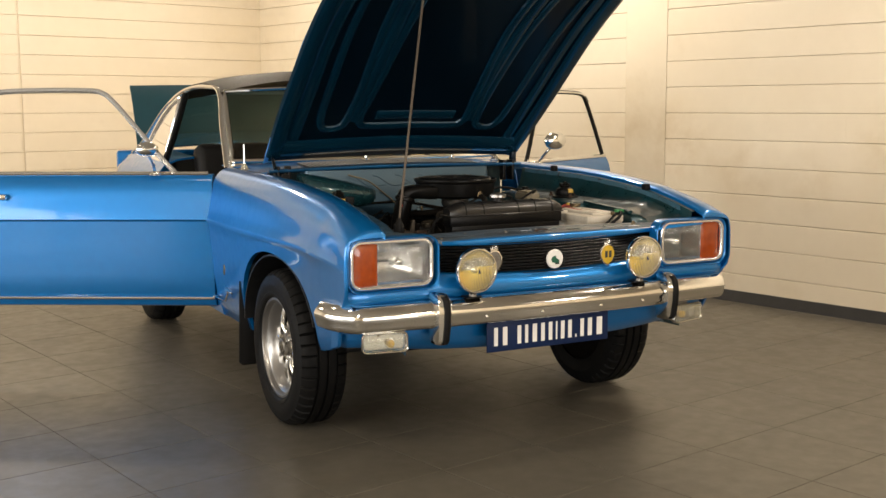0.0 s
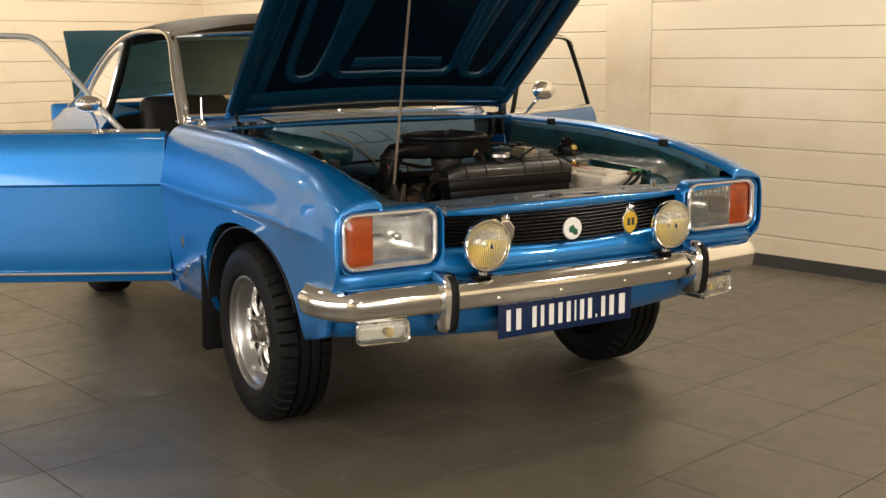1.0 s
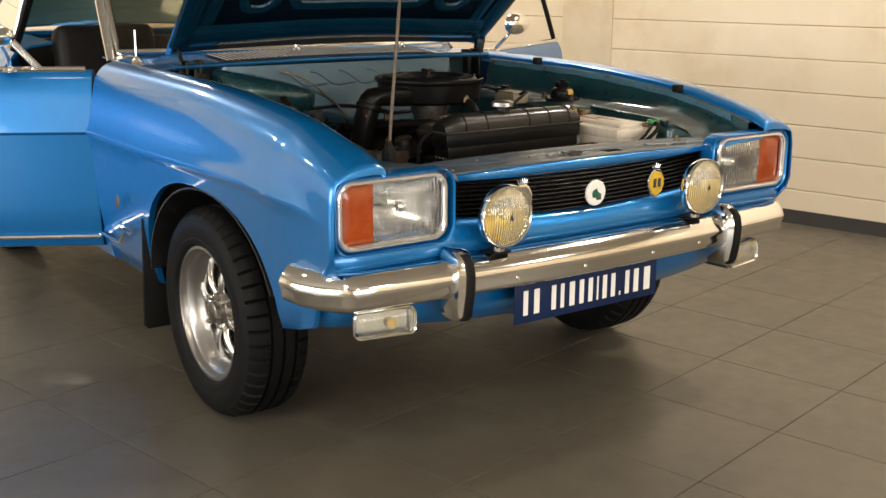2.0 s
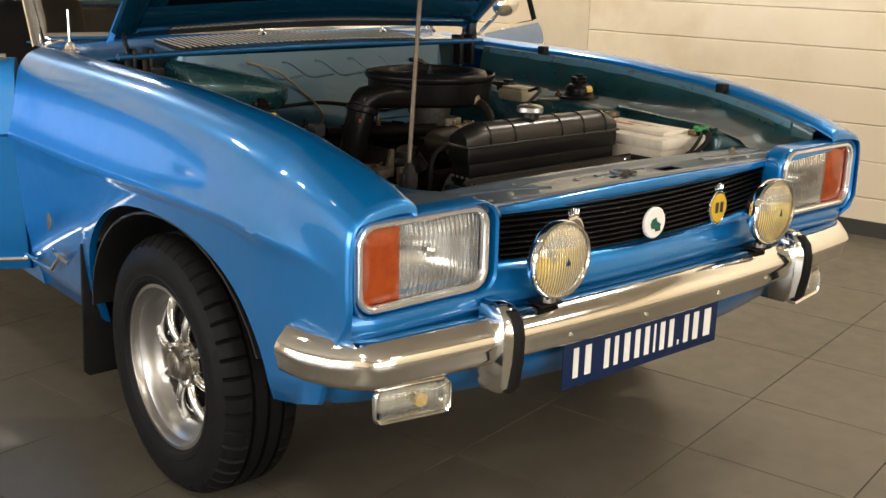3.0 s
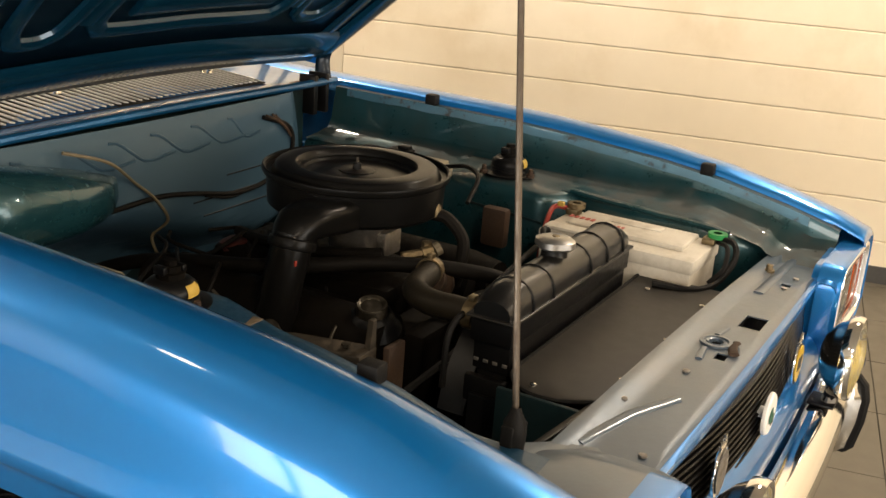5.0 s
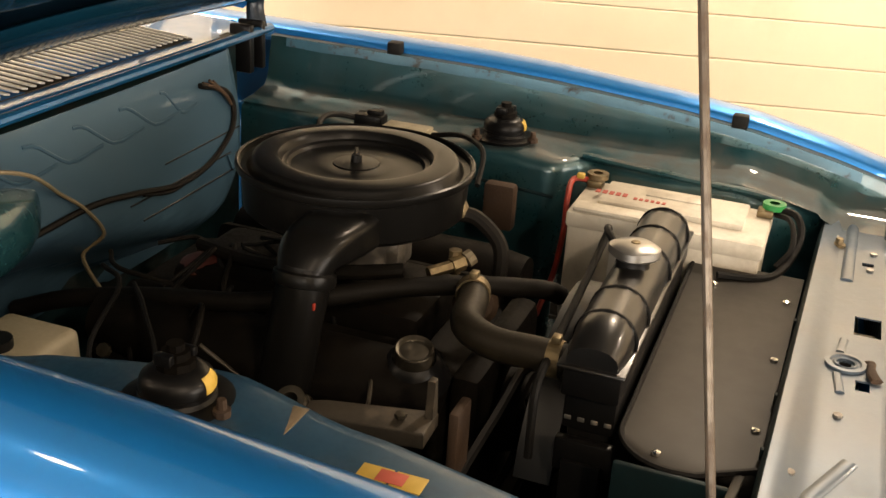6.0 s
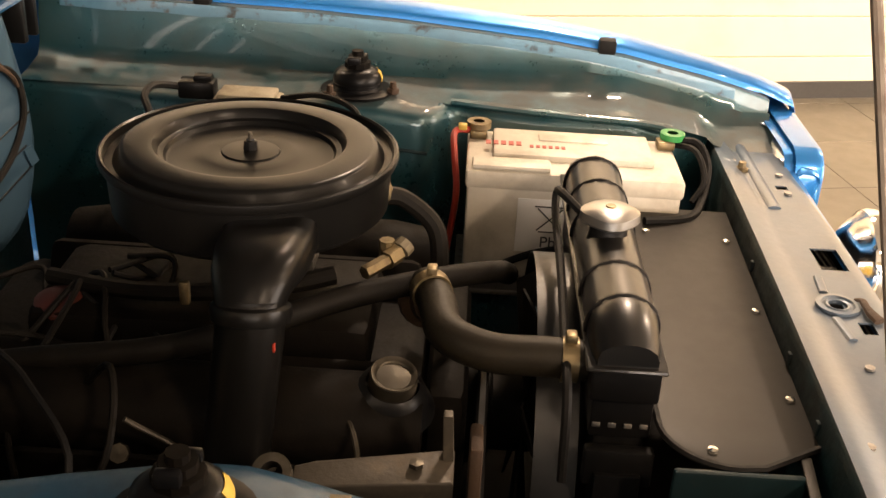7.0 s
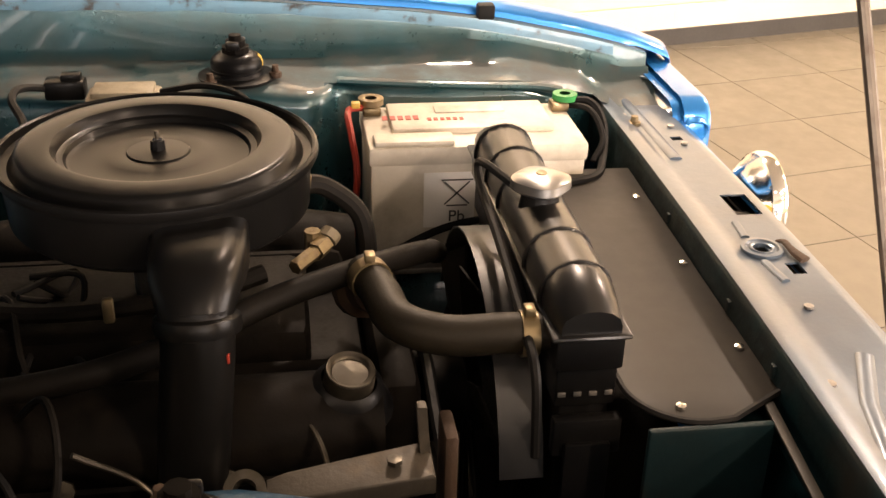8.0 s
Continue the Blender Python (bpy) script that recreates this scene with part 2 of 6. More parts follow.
# ---- mesh helpers ----
def mesh_of(name, bm, material, sharp=34):
    bmesh.ops.recalc_face_normals(bm, faces=bm.faces)
    me = bpy.data.meshes.new(name)
    bm.to_mesh(me)
    bm.free()
    for mm in (material if isinstance(material, (list, tuple)) else [material]):
        me.materials.append(mm)
    for f in me.polygons:
        f.use_smooth = True
    me.set_sharp_from_angle(angle=radians(sharp))
    return me


def part(name, bm, material, parent=None, label="", sharp=34):
    """Links a bmesh, given in world metres, as one mesh object under a thing or a part."""
    ob = new(name, mesh_of(name, bm, material, sharp))
    if parent is not None:
        ob.parent = parent
        ob.matrix_parent_inverse = Matrix.Translation(-parent_base(parent))
    if label:
        tagged(ob, label)
    return ob


def parent_base(ob):
    return Vector(ob.get("base", (0, 0, 0)))


def thing(name, base, label, category, group="", kind=""):
    ob = new(name)
    ob.location = base
    ob["base"] = base
    ob.empty_display_size = 0.1
    return tagged(ob, label, category, group, kind)


def B():
    return bmesh.new()


def box(bm, c, s, bev=0.0, rot=None, seg=2, taper=None):
    """A box of size s round c, its edges rounded by bev; taper shrinks the top in x and y."""
    m = Matrix.Translation(c) @ (rot.to_4x4() if rot else Matrix())
    r = bmesh.ops.create_cube(bm, size=1.0)
    vs = r["verts"]
    for v in vs:
        x, y, z = v.co.x * s[0], v.co.y * s[1], v.co.z * s[2]
        if taper and z > 0:
            x, y = x * taper[0], y * taper[1]
        v.co = (x, y, z)
    if bev:
        es = list({e for v in vs for e in v.link_edges})
        g = bmesh.ops.bevel(bm, geom=es, offset=bev, segments=seg, affect="EDGES", profile=0.5)
        vs = list(set([v for v in g["verts"]] + [v for v in vs if v.is_valid]))
    bmesh.ops.transform(bm, matrix=m, verts=vs)
    return bm


def frame_of(axis):
    a = Vector(axis).normalized()
    u = a.cross(Vector((0, 0, 1)))
    if u.length < 1e-4:
        u = Vector((1, 0, 0))
    u.normalize()
    return a, u, a.cross(u)


def lathe(bm, prof, origin, axis, n=32, cap=True, start=0.0, squash=(1, 1), dents=None):
    """Turns (radius, height) pairs round an axis. dents(i, k): a factor on the radius at spoke i of ring k."""
    a, u, w = frame_of(axis)
    o = Vector(origin)
    rings = []
    for k, (r, h) in enumerate(prof):
        ring = []
        for i in range(n):
            f = start + 2 * math.pi * i / n
            q = r * (dents(i, k) if dents else 1.0)
            ring.append(bm.verts.new(o + a * h + u * (q * squash[0] * math.cos(f)) + w * (q * squash[1] * math.sin(f))))
        rings.append(ring)
    for r0, r1 in zip(rings, rings[1:]):
        for i in range(n):
            bm.faces.new((r0[i], r0[(i + 1) % n], r1[(i + 1) % n], r1[i]))
    if cap:
        for ring, (r, h) in ((rings[0], prof[0]), (rings[-1], prof[-1])):
            if r > 1e-5:
                bm.faces.new(ring)
    return bm


def cyl(bm, p0, p1, r0, r1=None, n=20, bev=0.0):
    p0, p1 = Vector(p0), Vector(p1)
    h = (p1 - p0).length
    r1 = r0 if r1 is None else r1
    prof = [(r0 - bev, 0), (r0, bev), (r1, h - bev), (r1 - bev, h)] if bev else [(r0, 0), (r1, h)]
    return lathe(bm, prof, p0, p1 - p0, n)


def curve_points(pts, steps=8, closed=False):
    P = [Vector(p) for p in pts]
    n = len(P)
    out = []
    for i in range(n if closed else n - 1):
        a = P[(i - 1) % n] if closed or i > 0 else P[0] * 2 - P[1]
        b, c = P[i], P[(i + 1) % n]
        d = P[(i + 2) % n] if closed or i + 2 < n else P[-1] * 2 - P[-2]
        for k in range(steps):
            t = k / steps
            out.append(0.5 * ((2 * b) + (c - a) * t + (2 * a - 5 * b + 4 * c - d) * t * t + (3 * b - a - 3 * c + d) * t ** 3))
    if not closed:
        out.append(P[-1])
    return out


def tube(bm, pts, r, n=10, steps=6, closed=False, smooth=True, flat=1.0, cap=True, up=None):
    """A round (or flattened) bar along a path; r is one radius or one for each given point."""
    rs = r if isinstance(r, (list, tuple)) else None
    path = curve_points(pts, steps, closed) if smooth else [Vector(p) for p in pts]
    m = len(path)
    rings = []
    last = None
    for i, p in enumerate(path):
        q0 = path[i - 1] if i or closed else p
        q1 = path[(i + 1) % m] if i + 1 < m or closed else p
        tan = (q1 - q0)
        tan = tan.normalized() if tan.length > 1e-9 else Vector((0, 0, 1))
        if up is not None:
            u = tan.cross(Vector(up))
            u = u.normalized() if u.length > 1e-6 else frame_of(tan)[1]
        elif last is None:
            u = frame_of(tan)[1]
        else:
            u = (last - tan * last.dot(tan))
            u = u.normalized() if u.length > 1e-6 else frame_of(tan)[1]
        last = u
        w = tan.cross(u)
        if rs:
            f = i / (m - 1) * (len(rs) - 1)
            k = min(int(f), len(rs) - 2)
            rad = rs[k] + (rs[k + 1] - rs[k]) * (f - k)
        else:
            rad = r
        rings.append([bm.verts.new(p + u * (rad * math.cos(2 * math.pi * j / n)) + w * (rad * flat * math.sin(2 * math.pi * j / n))) for j in range(n)])
    pairs = list(zip(rings, rings[1:])) + ([(rings[-1], rings[0])] if closed else [])
    for a, b in pairs:
        for j in range(n):
            bm.faces.new((a[j], a[(j + 1) % n], b[(j + 1) % n], b[j]))
    if cap and not closed:
        bm.faces.new(rings[0])
        bm.faces.new(list(reversed(rings[-1])))
    return bm


def loft(bm, sections, closed=False, cap=False):
    rows = [[bm.verts.new(p) for p in s] for s in sections]
    for a, b in zip(rows, rows[1:]):
        n = len(a)
        for j in range(n if closed else n - 1):
            q = (a[j], a[(j + 1) % n], b[(j + 1) % n], b[j])
            if len({tuple(round(c, 6) for c in v.co) for v in q}) >= 3:
                bm.faces.new(q)
    if cap:
        bm.faces.new(rows[0])
        bm.faces.new(list(reversed(rows[-1])))
    return bm


def thicken(bm, d):
    """Gives an open sheet a real thickness d, to the back of its normals."""
    bmesh.ops.recalc_face_normals(bm, faces=bm.faces)
    bmesh.ops.solidify(bm, geom=list(bm.faces), thickness=d)
    return bm


def prism(bm, outline, depth, bev=0.0):
    """A flat plate: an outline of 3D points pushed by the vector depth."""
    d = Vector(depth)
    a = [bm.verts.new(Vector(p)) for p in outline]
    b = [bm.verts.new(Vector(p) + d) for p in outline]
    n = len(a)
    f0 = bm.faces.new(a)
    f1 = bm.faces.new(list(reversed(b)))
    for i in range(n):
        bm.faces.new((a[i], b[i], b[(i + 1) % n], a[(i + 1) % n]))
    if bev:
        bmesh.ops.bevel(bm, geom=list({e for f in (f0, f1) for e in f.edges}), offset=bev, segments=2, affect="EDGES", profile=0.5)
    return bm


def rrect(w, h, r, n=5):
    """A rounded rectangle round the origin, as 2D points."""
    out = []
    for cx, cy, a0 in ((w / 2 - r, h / 2 - r, 0), (-w / 2 + r, h / 2 - r, 90), (-w / 2 + r, -h / 2 + r, 180), (w / 2 - r, -h / 2 + r, 270)):
        for k in range(n + 1):
            a = radians(a0 + 90 * k / n)
            out.append((cx + r * math.cos(a), cy + r * math.sin(a)))
    return out


def lerp_table(tab, y):
    """A smooth value from rows of (place, value)."""
    if y <= tab[0][0]:
        return tab[0][1]
    for (a, va), (b, vb) in zip(tab, tab[1:]):
        if y <= b:
            f = (y - a) / (b - a)
            return va + (vb - va) * f
    return tab[-1][1]


# ---- the room ----
FLOOR_Z = -0.045
ROOM = pose(2.692, 2.365, 0, 0, 0, 13.2)          # x: out through the long wall, y: along it to the far corner
L_END, N_END, S_END = -9.4, 5.5, -6.6
WIN = (-8.0, -3.6, 0.45, 2.45)            # the showroom window in the near wall: from, to, sill, head
WIN_W = (-3.4, 4.6, 0.3, 2.3)            # the one in the wall beside the car


def room_box(name, lo, hi, material, label):
    c = [(a + b) / 2 for a, b in zip(lo, hi)]
    s = [b - a for a, b in zip(lo, hi)]
    bm = box(B(), c, s)
    bmesh.ops.transform(bm, matrix=ROOM, verts=bm.verts)
    ob = part(name, bm, material)
    return tagged(ob, label, name.split("_")[0], kind="structure")


ground = room_box("floor", (L_END - 0.3, S_END - 0.3, -0.28), (0.3, N_END + 0.3, FLOOR_Z - 0.004), GROUT, "brown-grey tiled showroom floor with dark joints")
wall_long = room_box("wall_east", (0.012, S_END, FLOOR_Z - 0.004), (0.25, N_END + 0.25, CEILING), WALL, "cream-painted blockwork wall with long flat courses")
wall_far = room_box("wall_north", (L_END, N_END + 0.012, FLOOR_Z - 0.004), (0.012, N_END + 0.25, CEILING), WALL, "cream-painted blockwork wall behind the car")
wall_near = room_box("wall_south", (L_END, S_END - 0.25, FLOOR_Z - 0.004), (WIN[0], S_END, CEILING), WALL, "plain cream-painted wall beside the window")
room_box("wall_south", (WIN[1], S_END - 0.25, FLOOR_Z - 0.004), (0.25, S_END, CEILING), WALL, "plain cream-painted wall beside the window")
room_box("wall_south", (WIN[0], S_END - 0.25, FLOOR_Z - 0.004), (WIN[1], S_END, WIN[2]), WALL, "plain cream-painted wall below the window")
room_box("wall_south", (WIN[0], S_END - 0.25, WIN[3]), (WIN[1], S_END, CEILING), WALL, "plain cream-painted wall above the window")
room_box("wall_west", (L_END - 0.25, S_END - 0.25, FLOOR_Z - 0.004), (L_END, WIN_W[0], CEILING), WALL, "plain cream-painted wall")
room_box("wall_west", (L_END - 0.25, WIN_W[1], FLOOR_Z - 0.004), (L_END, N_END + 0.25, CEILING), WALL, "plain cream-painted wall")
room_box("wall_west", (L_END - 0.25, WIN_W[0], FLOOR_Z - 0.004), (L_END, WIN_W[1], WIN_W[2]), WALL, "plain cream-painted wall below the window")
room_box("wall_west", (L_END - 0.25, WIN_W[0], WIN_W[3]), (L_END, WIN_W[1], CEILING), WALL, "plain cream-painted wall above the window")
lid = room_box("ceiling", (L_END - 0.25, S_END - 0.25, CEILING), (0.25, N_END + 0.25, CEILING + 0.2), CEIL, "plain unseen ceiling greyed to cut bounce light")
skirt = room_box("baseboard", (-0.012, S_END, FLOOR_Z), (0.004, N_END, 0.03), SKIRT, "low dark grey skirting along the block wall")
skirt_far = room_box("baseboard", (L_END, N_END - 0.012, FLOOR_Z), (-0.012, N_END + 0.004, 0.03), SKIRT, "low dark grey skirting along the block wall")


def ceiling_lamp(x, y, watts):
    top = CEILING - 0.004
    lamp = thing("ceiling_lamp", (x, y, top), "small round recessed ceiling lamp with a white rim", "lamp", "ceiling lamps")
    part("rim", lathe(B(), [(0.15, 0.0), (0.20, 0.0), (0.205, -0.02), (0.18, -0.03), (0.15, -0.012)], (x, y, top), (0, 0, 1), 28, cap=False), WHITE, lamp)
    a = bpy.data.lights.new("lamp_light", "AREA")
    a.shape, a.size, a.energy, a.color = "DISK", 0.30 if watts > 20 else 0.26, watts, LAMP_COLOUR
    ob = new("lamp_light", a)
    ob.location = (x, y, top - 0.035)
    return lamp


for lx, ly, lw in LAMPS:
    ceiling_lamp(lx, ly, lw)


def showroom_window(name, m, span, z0, z1, lights, shade):
    """Tall lights in a white frame; daylight comes in through them. m: x along the wall, y into the room, origin in its middle."""
    bars = B()
    for k in range(lights + 1):
        box(bars, (-span / 2 + span * k / lights, -0.12, (z0 + z1) / 2), (0.07, 0.09, z1 - z0), 0.006)
    for z in (z0 + 0.03, z1 - 0.03):
        box(bars, (0, -0.12, z), (span, 0.088, 0.06), 0.006)
    bmesh.ops.transform(bars, matrix=m, verts=bars.verts)
    win = tagged(part(name, bars, WHITE), "wide white-framed showroom window", "window", kind="structure")
    a = bpy.data.lights.new("daylight", "AREA")
    a.shape, a.size, a.size_y, a.color = "RECTANGLE", span - 0.1, z1 - z0 - 0.1, WINDOW_COLOUR
    a.energy = shade * WINDOW_WATTS * (span - 0.1) * (z1 - z0 - 0.1)
    ob = new("daylight", a)
    ob.matrix_basis = m @ pose(0, -0.2, (z0 + z1) / 2, 90, 0, 0)
    back = box(B(), (0, -0.48, (z0 + z1) / 2), (span + 0.6, 0.05, z1 - z0 + 0.8))
    bmesh.ops.transform(back, matrix=m, verts=back.verts)
    tagged(part("backdrop", back, WHITE), "plain pale daylight outside the window", "backdrop", kind="structure")


showroom_window("window_1", ROOM @ pose((WIN[0] + WIN[1]) / 2, S_END, 0), WIN[1] - WIN[0], WIN[2], WIN[3], 4, 0.62)
showroom_window("window_2", ROOM @ pose(L_END, (WIN_W[0] + WIN_W[1]) / 2, 0, 0, 0, -90), WIN_W[1] - WIN_W[0], WIN_W[2], WIN_W[3], 6, 0.87)

# ---- the car: nose towards -y, its middle on x = 0 ----
car = thing("car", (0, 1.9, 0), "metallic blue vintage coupe with bonnet, boot and both doors open", "car")

Z_IN = [(-0.16, 0.797), (-0.12, 0.815), (-0.05, 0.842), (0.05, 0.868), (0.2, 0.899), (0.35, 0.918), (0.6, 0.938), (0.75, 0.945), (1.0, 0.949), (1.6, 0.955)]
Z_CR = [(-0.16, 0.655), (-0.07, 0.69), (0.05, 0.712), (0.3, 0.728), (1.0, 0.715), (1.6, 0.715)]
X_CR = [(-0.16, 0.825), (-0.13, 0.838), (-0.11, 0.845), (-0.05, 0.857), (0.05, 0.863), (0.3, 0.866), (1.6, 0.866)]
SIDE = [(0.25, 0.785), (0.30, 0.808), (0.4, 0.832), (0.5, 0.843), (0.6, 0.848), (0.72, 0.860)]


def arch(y, yc=0.64, hw=0.45, top=0.67):
    d = abs(y - yc) / hw
    return 0.35 + (top - 0.35) * (1 - d ** 2.3) ** (1 / 2.3) if d < 1 else None


def fender_section(y):
    zi, zc, xc = lerp_table(Z_IN, y), lerp_table(Z_CR, y), lerp_table(X_CR, y)
    k = xc / 0.866
    b = max(0.0, min(1.0, (0.14 - y) / 0.22))          # the shoulder grows squarer towards the lamp
    q = max(0.0, min(1.0, (0.19 - y) / 0.30))
    q = q * q * (3 - 2 * q)                            # the crease dies away towards the lamp

    def near(x, front):
        return x * (1 - q) + front * q

    top = [(0.700, zi), (0.724, zi + 0.008), ((0.757 + 0.014 * b) * (1 + k) / 2, zi + 0.009 - 0.003 * b), (near((0.794 + 0.024 * b) * k, 0.806), zi - 0.006), (near((0.824 + 0.018 * b) * k, 0.834), zi - 0.045 + 0.020 * b),
           (near((0.838 + 0.013 * b) * k, 0.8445), zi * 0.55 + zc * 0.45), (near((0.854 + 0.005 * b) * k, 0.8470), zi * 0.22 + zc * 0.78), (near(0.870 * k, 0.8475), zc + 0.002)]
    s = [(0.696, zi - (0.03 if y > -0.04 else 0.010)), (0.696, zi - 0.004)]
    s += [(p.x, p.y) for p in curve_points([(x, z, 0) for x, z in top], 3)]
    s.append((0.861 * k * (1 - q) + 0.8472 * q, zc - 0.009))
    a = arch(y)
    zb = a if a else (lerp_table([(-0.16, 0.48), (-0.05, 0.435), (0.03, 0.405), (0.10, 0.383), (0.19, 0.362)], y) if y < 0.4 else 0.27)
    zs = zc - 0.008
    for f in (0.12, 0.3, 0.55, 0.8, 1.0):
        z = zs + (zb - zs) * f
        s.append((lerp_table(SIDE, z) * k * (1 - q) + (0.8465 - 0.11 * max(0.0, 0.62 - z)) * q, z))
    if a:
        s.append((lerp_table(SIDE, zb) * k - 0.02, zb + 0.001))
    else:
        s.append((s[-1][0] - 0.012, zb - 0.004))
    # the nose leans forward at the top and comes back round the lamp
    out = []
    for x, z in s:
        lim = lerp_table([(0.40, 0.02), (0.46, -0.005), (0.52, -0.035), (0.57, -0.066), (0.612, -0.108), (0.625, -0.112), (0.8, -0.112)], z)
        out.append((x, y if y > lim else lim + (y - lim) * 0.03, z))
    return out


def fender(sx):
    ys = [-0.112, -0.10, -0.075, -0.05, -0.02, 0.02, 0.06, 0.10, 0.14, 0.17, 0.188, 0.193, 0.2, 0.21, 0.225, 0.245, 0.27, 0.30, 0.34, 0.38, 0.43, 0.48, 0.54, 0.60, 0.66, 0.72, 0.78, 0.84, 0.89,
          0.93, 0.97, 1.0, 1.03, 1.055, 1.07, 1.08, 1.087, 1.092, 1.10, 1.15, 1.22, 1.3, 1.4, 1.5, 1.535]
    secs = [[(sx * x, y, z) for x, y, z in fender_section(y)] for y in ys]
    # the front edge rolls in round the headlamp
    for f, dy, roll in ((0.018, -0.0035, 0.25), (0.045, -0.0045, 0.6)):
        row = []
        for x, y, z in fender_section(-0.112):
            w = max(0.0, min(1.0, (z - 0.56) / 0.07))
            w = w * w * (3 - 2 * w)
            g = f * w
            fall = min(0.0, 0.79 - z) * roll
            low = (1 - w) * f / 0.045
            row.append((sx * (x + (0.660 - x) * g - 0.030 * low ** 1.5), y + dy * w - 0.012 * low, z + fall + (0.70 - min(z, 0.75)) * g * 0.5))
        secs.insert(0, row)
    bm = loft(B(), secs)
    thicken(bm, 0.006)
    return part("front_wing", bm, PAINT, car, "metallic blue front wing with a body crease and round arch", 64)


wing_near, wing_far = fender(-1), fender(1)


def wheel_arch_liner(sx):
    secs = []
    for f in range(0, 17):
        a = math.pi * f / 18
        secs.append([(sx * x, 0.64 + 0.44 * math.cos(a), 0.33 + 0.33 * math.sin(a)) for x in (0.835, 0.55)])
    bm = loft(B(), secs)
    thicken(bm, 0.006)
    part("wheel_arch_liner", bm, DARK, car)


for sx in (-1, 1):
    wheel_arch_liner(sx)


# ---- wheels ----
WHEEL_Z = 0.276


def wheel(cx, cy, sx):
    """A wide tyre on an eight-spoked alloy; sx is the side it faces."""
    G = 1.04
    w = part("wheel", lathe(B(), [(r * G, h) for r, h in [(0.10, 0.04), (0.185, 0.03), (0.19, 0.12), (0.187, 0.165), (0.197, 0.170), (0.203, 0.178), (0.200, 0.186), (0.188, 0.187), (0.183, 0.180), (0.180, 0.166), (0.172, 0.160), (0.164, 0.145), (0.156, 0.132),
                                  (0.150, 0.126), (0.146, 0.120), (0.145, 0.07), (0.10, 0.06)]], (cx - sx * 0.09, cy, WHEEL_Z), (sx, 0, 0), 48, cap=False), ALLOY, car, "silver eight-spoke alloy wheel with a deep lip")
    prof = [(0.205, 0.0), (0.255, -0.008), (0.290, 0.002), (0.304, 0.012), (0.311, 0.026), (0.3125, 0.046), (0.302, 0.048), (0.302, 0.055), (0.3128, 0.057), (0.313, 0.083), (0.302, 0.085), (0.302, 0.092), (0.313, 0.094), (0.3128, 0.120), (0.302, 0.122), (0.302, 0.129),
            (0.3125, 0.131), (0.311, 0.152), (0.304, 0.168), (0.290, 0.183), (0.284, 0.185), (0.268, 0.190), (0.265, 0.1915), (0.245, 0.193), (0.228, 0.191), (0.225, 0.192), (0.213, 0.189), (0.204, 0.180)]
    part("tyre", lathe(B(), [(0.204 + (r - 0.204) * 1.07, q * 1.03 + 0.002) for r, q in prof], (cx - sx * 0.09, cy, WHEEL_Z), (sx, 0, 0), 360, cap=False, dents=lambda i, k: (0.965 if k in (3, 4, 17, 18) else 0.985) if k in (2, 3, 4, 5, 16, 17, 18, 19) and i % 8 == 0 else 1.0), TYRE, w, "black tyre with grooved shoulders", 24)
    part("brake_drum", lathe(B(), [(0.0, 0.080), (0.140, 0.080), (0.146, 0.05)], (cx - sx * 0.09, cy, WHEEL_Z), (sx, 0, 0), 32, cap=False), GRIME_SHADED, w)
    # added dark disc stands in for the shade inside the rim
    part("rim_shade_disc", lathe(B(), [(0.0, -0.004), (0.16, -0.002), (0.195, 0.006), (0.207, 0.014)], (cx - sx * 0.09, cy, WHEEL_Z), (sx, 0, 0), 32, cap=False), GRIME_SHADED, w)
    for i in range(8):
        a = 2 * math.pi * (i + 0.3) / 8
        d = Vector((0, math.cos(a), math.sin(a)))
        o = Vector((cx, cy, WHEEL_Z))
        sp = B()
        tube(sp, [o + Vector((sx * 0.036, 0, 0)) + d * 0.045, o + Vector((sx * 0.048, 0, 0)) + d * 0.080, o + Vector((sx * 0.044, 0, 0)) + d * 0.118, o + Vector((sx * 0.026, 0, 0)) + d * 0.156], [0.016, 0.0145, 0.016, 0.022], n=12, steps=4, flat=0.9)
        part("spoke", sp, CHROME_OLD, w)
    part("hub", lathe(B(), [(0.062, 0.0), (0.066, 0.03), (0.055, 0.046), (0.036, 0.05), (0.034, 0.066), (0.026, 0.07), (0.0, 0.071)], (cx + sx * 0.012, cy, WHEEL_Z), (sx, 0, 0), 24, cap=False), HUB_METAL, w, "dull hub with a raised cap")
    for i in range(4):
        a = 2 * math.pi * (i + 0.5) / 4
        p = Vector((cx + sx * 0.052, cy + 0.052 * math.cos(a), WHEEL_Z + 0.052 * math.sin(a)))
        part("wheel_nut", cyl(B(), p, p + Vector((sx * 0.022, 0, 0)), 0.011, 0.009, 6), CHROME, w)
    return w


wheel(-0.726, 0.680, -1)
wheel(0.726, 0.680, 1)
wheel(-0.70, 3.2, -1)
wheel(0.70, 3.2, 1)

for sx in (-1, 1):
    flap = [(sx * 0.845, 1.105, 0.49), (sx * 0.845, 1.14, 0.12), (sx * 0.83, 1.142, 0.105), (sx * 0.65, 1.142, 0.105), (sx * 0.635, 1.14, 0.12), (sx * 0.635, 1.105, 0.49)]
    part("mud_flap", prism(B(), flap, (0, 0.012, 0), 0.003), RUBBER, car, "black rubber mud flap")

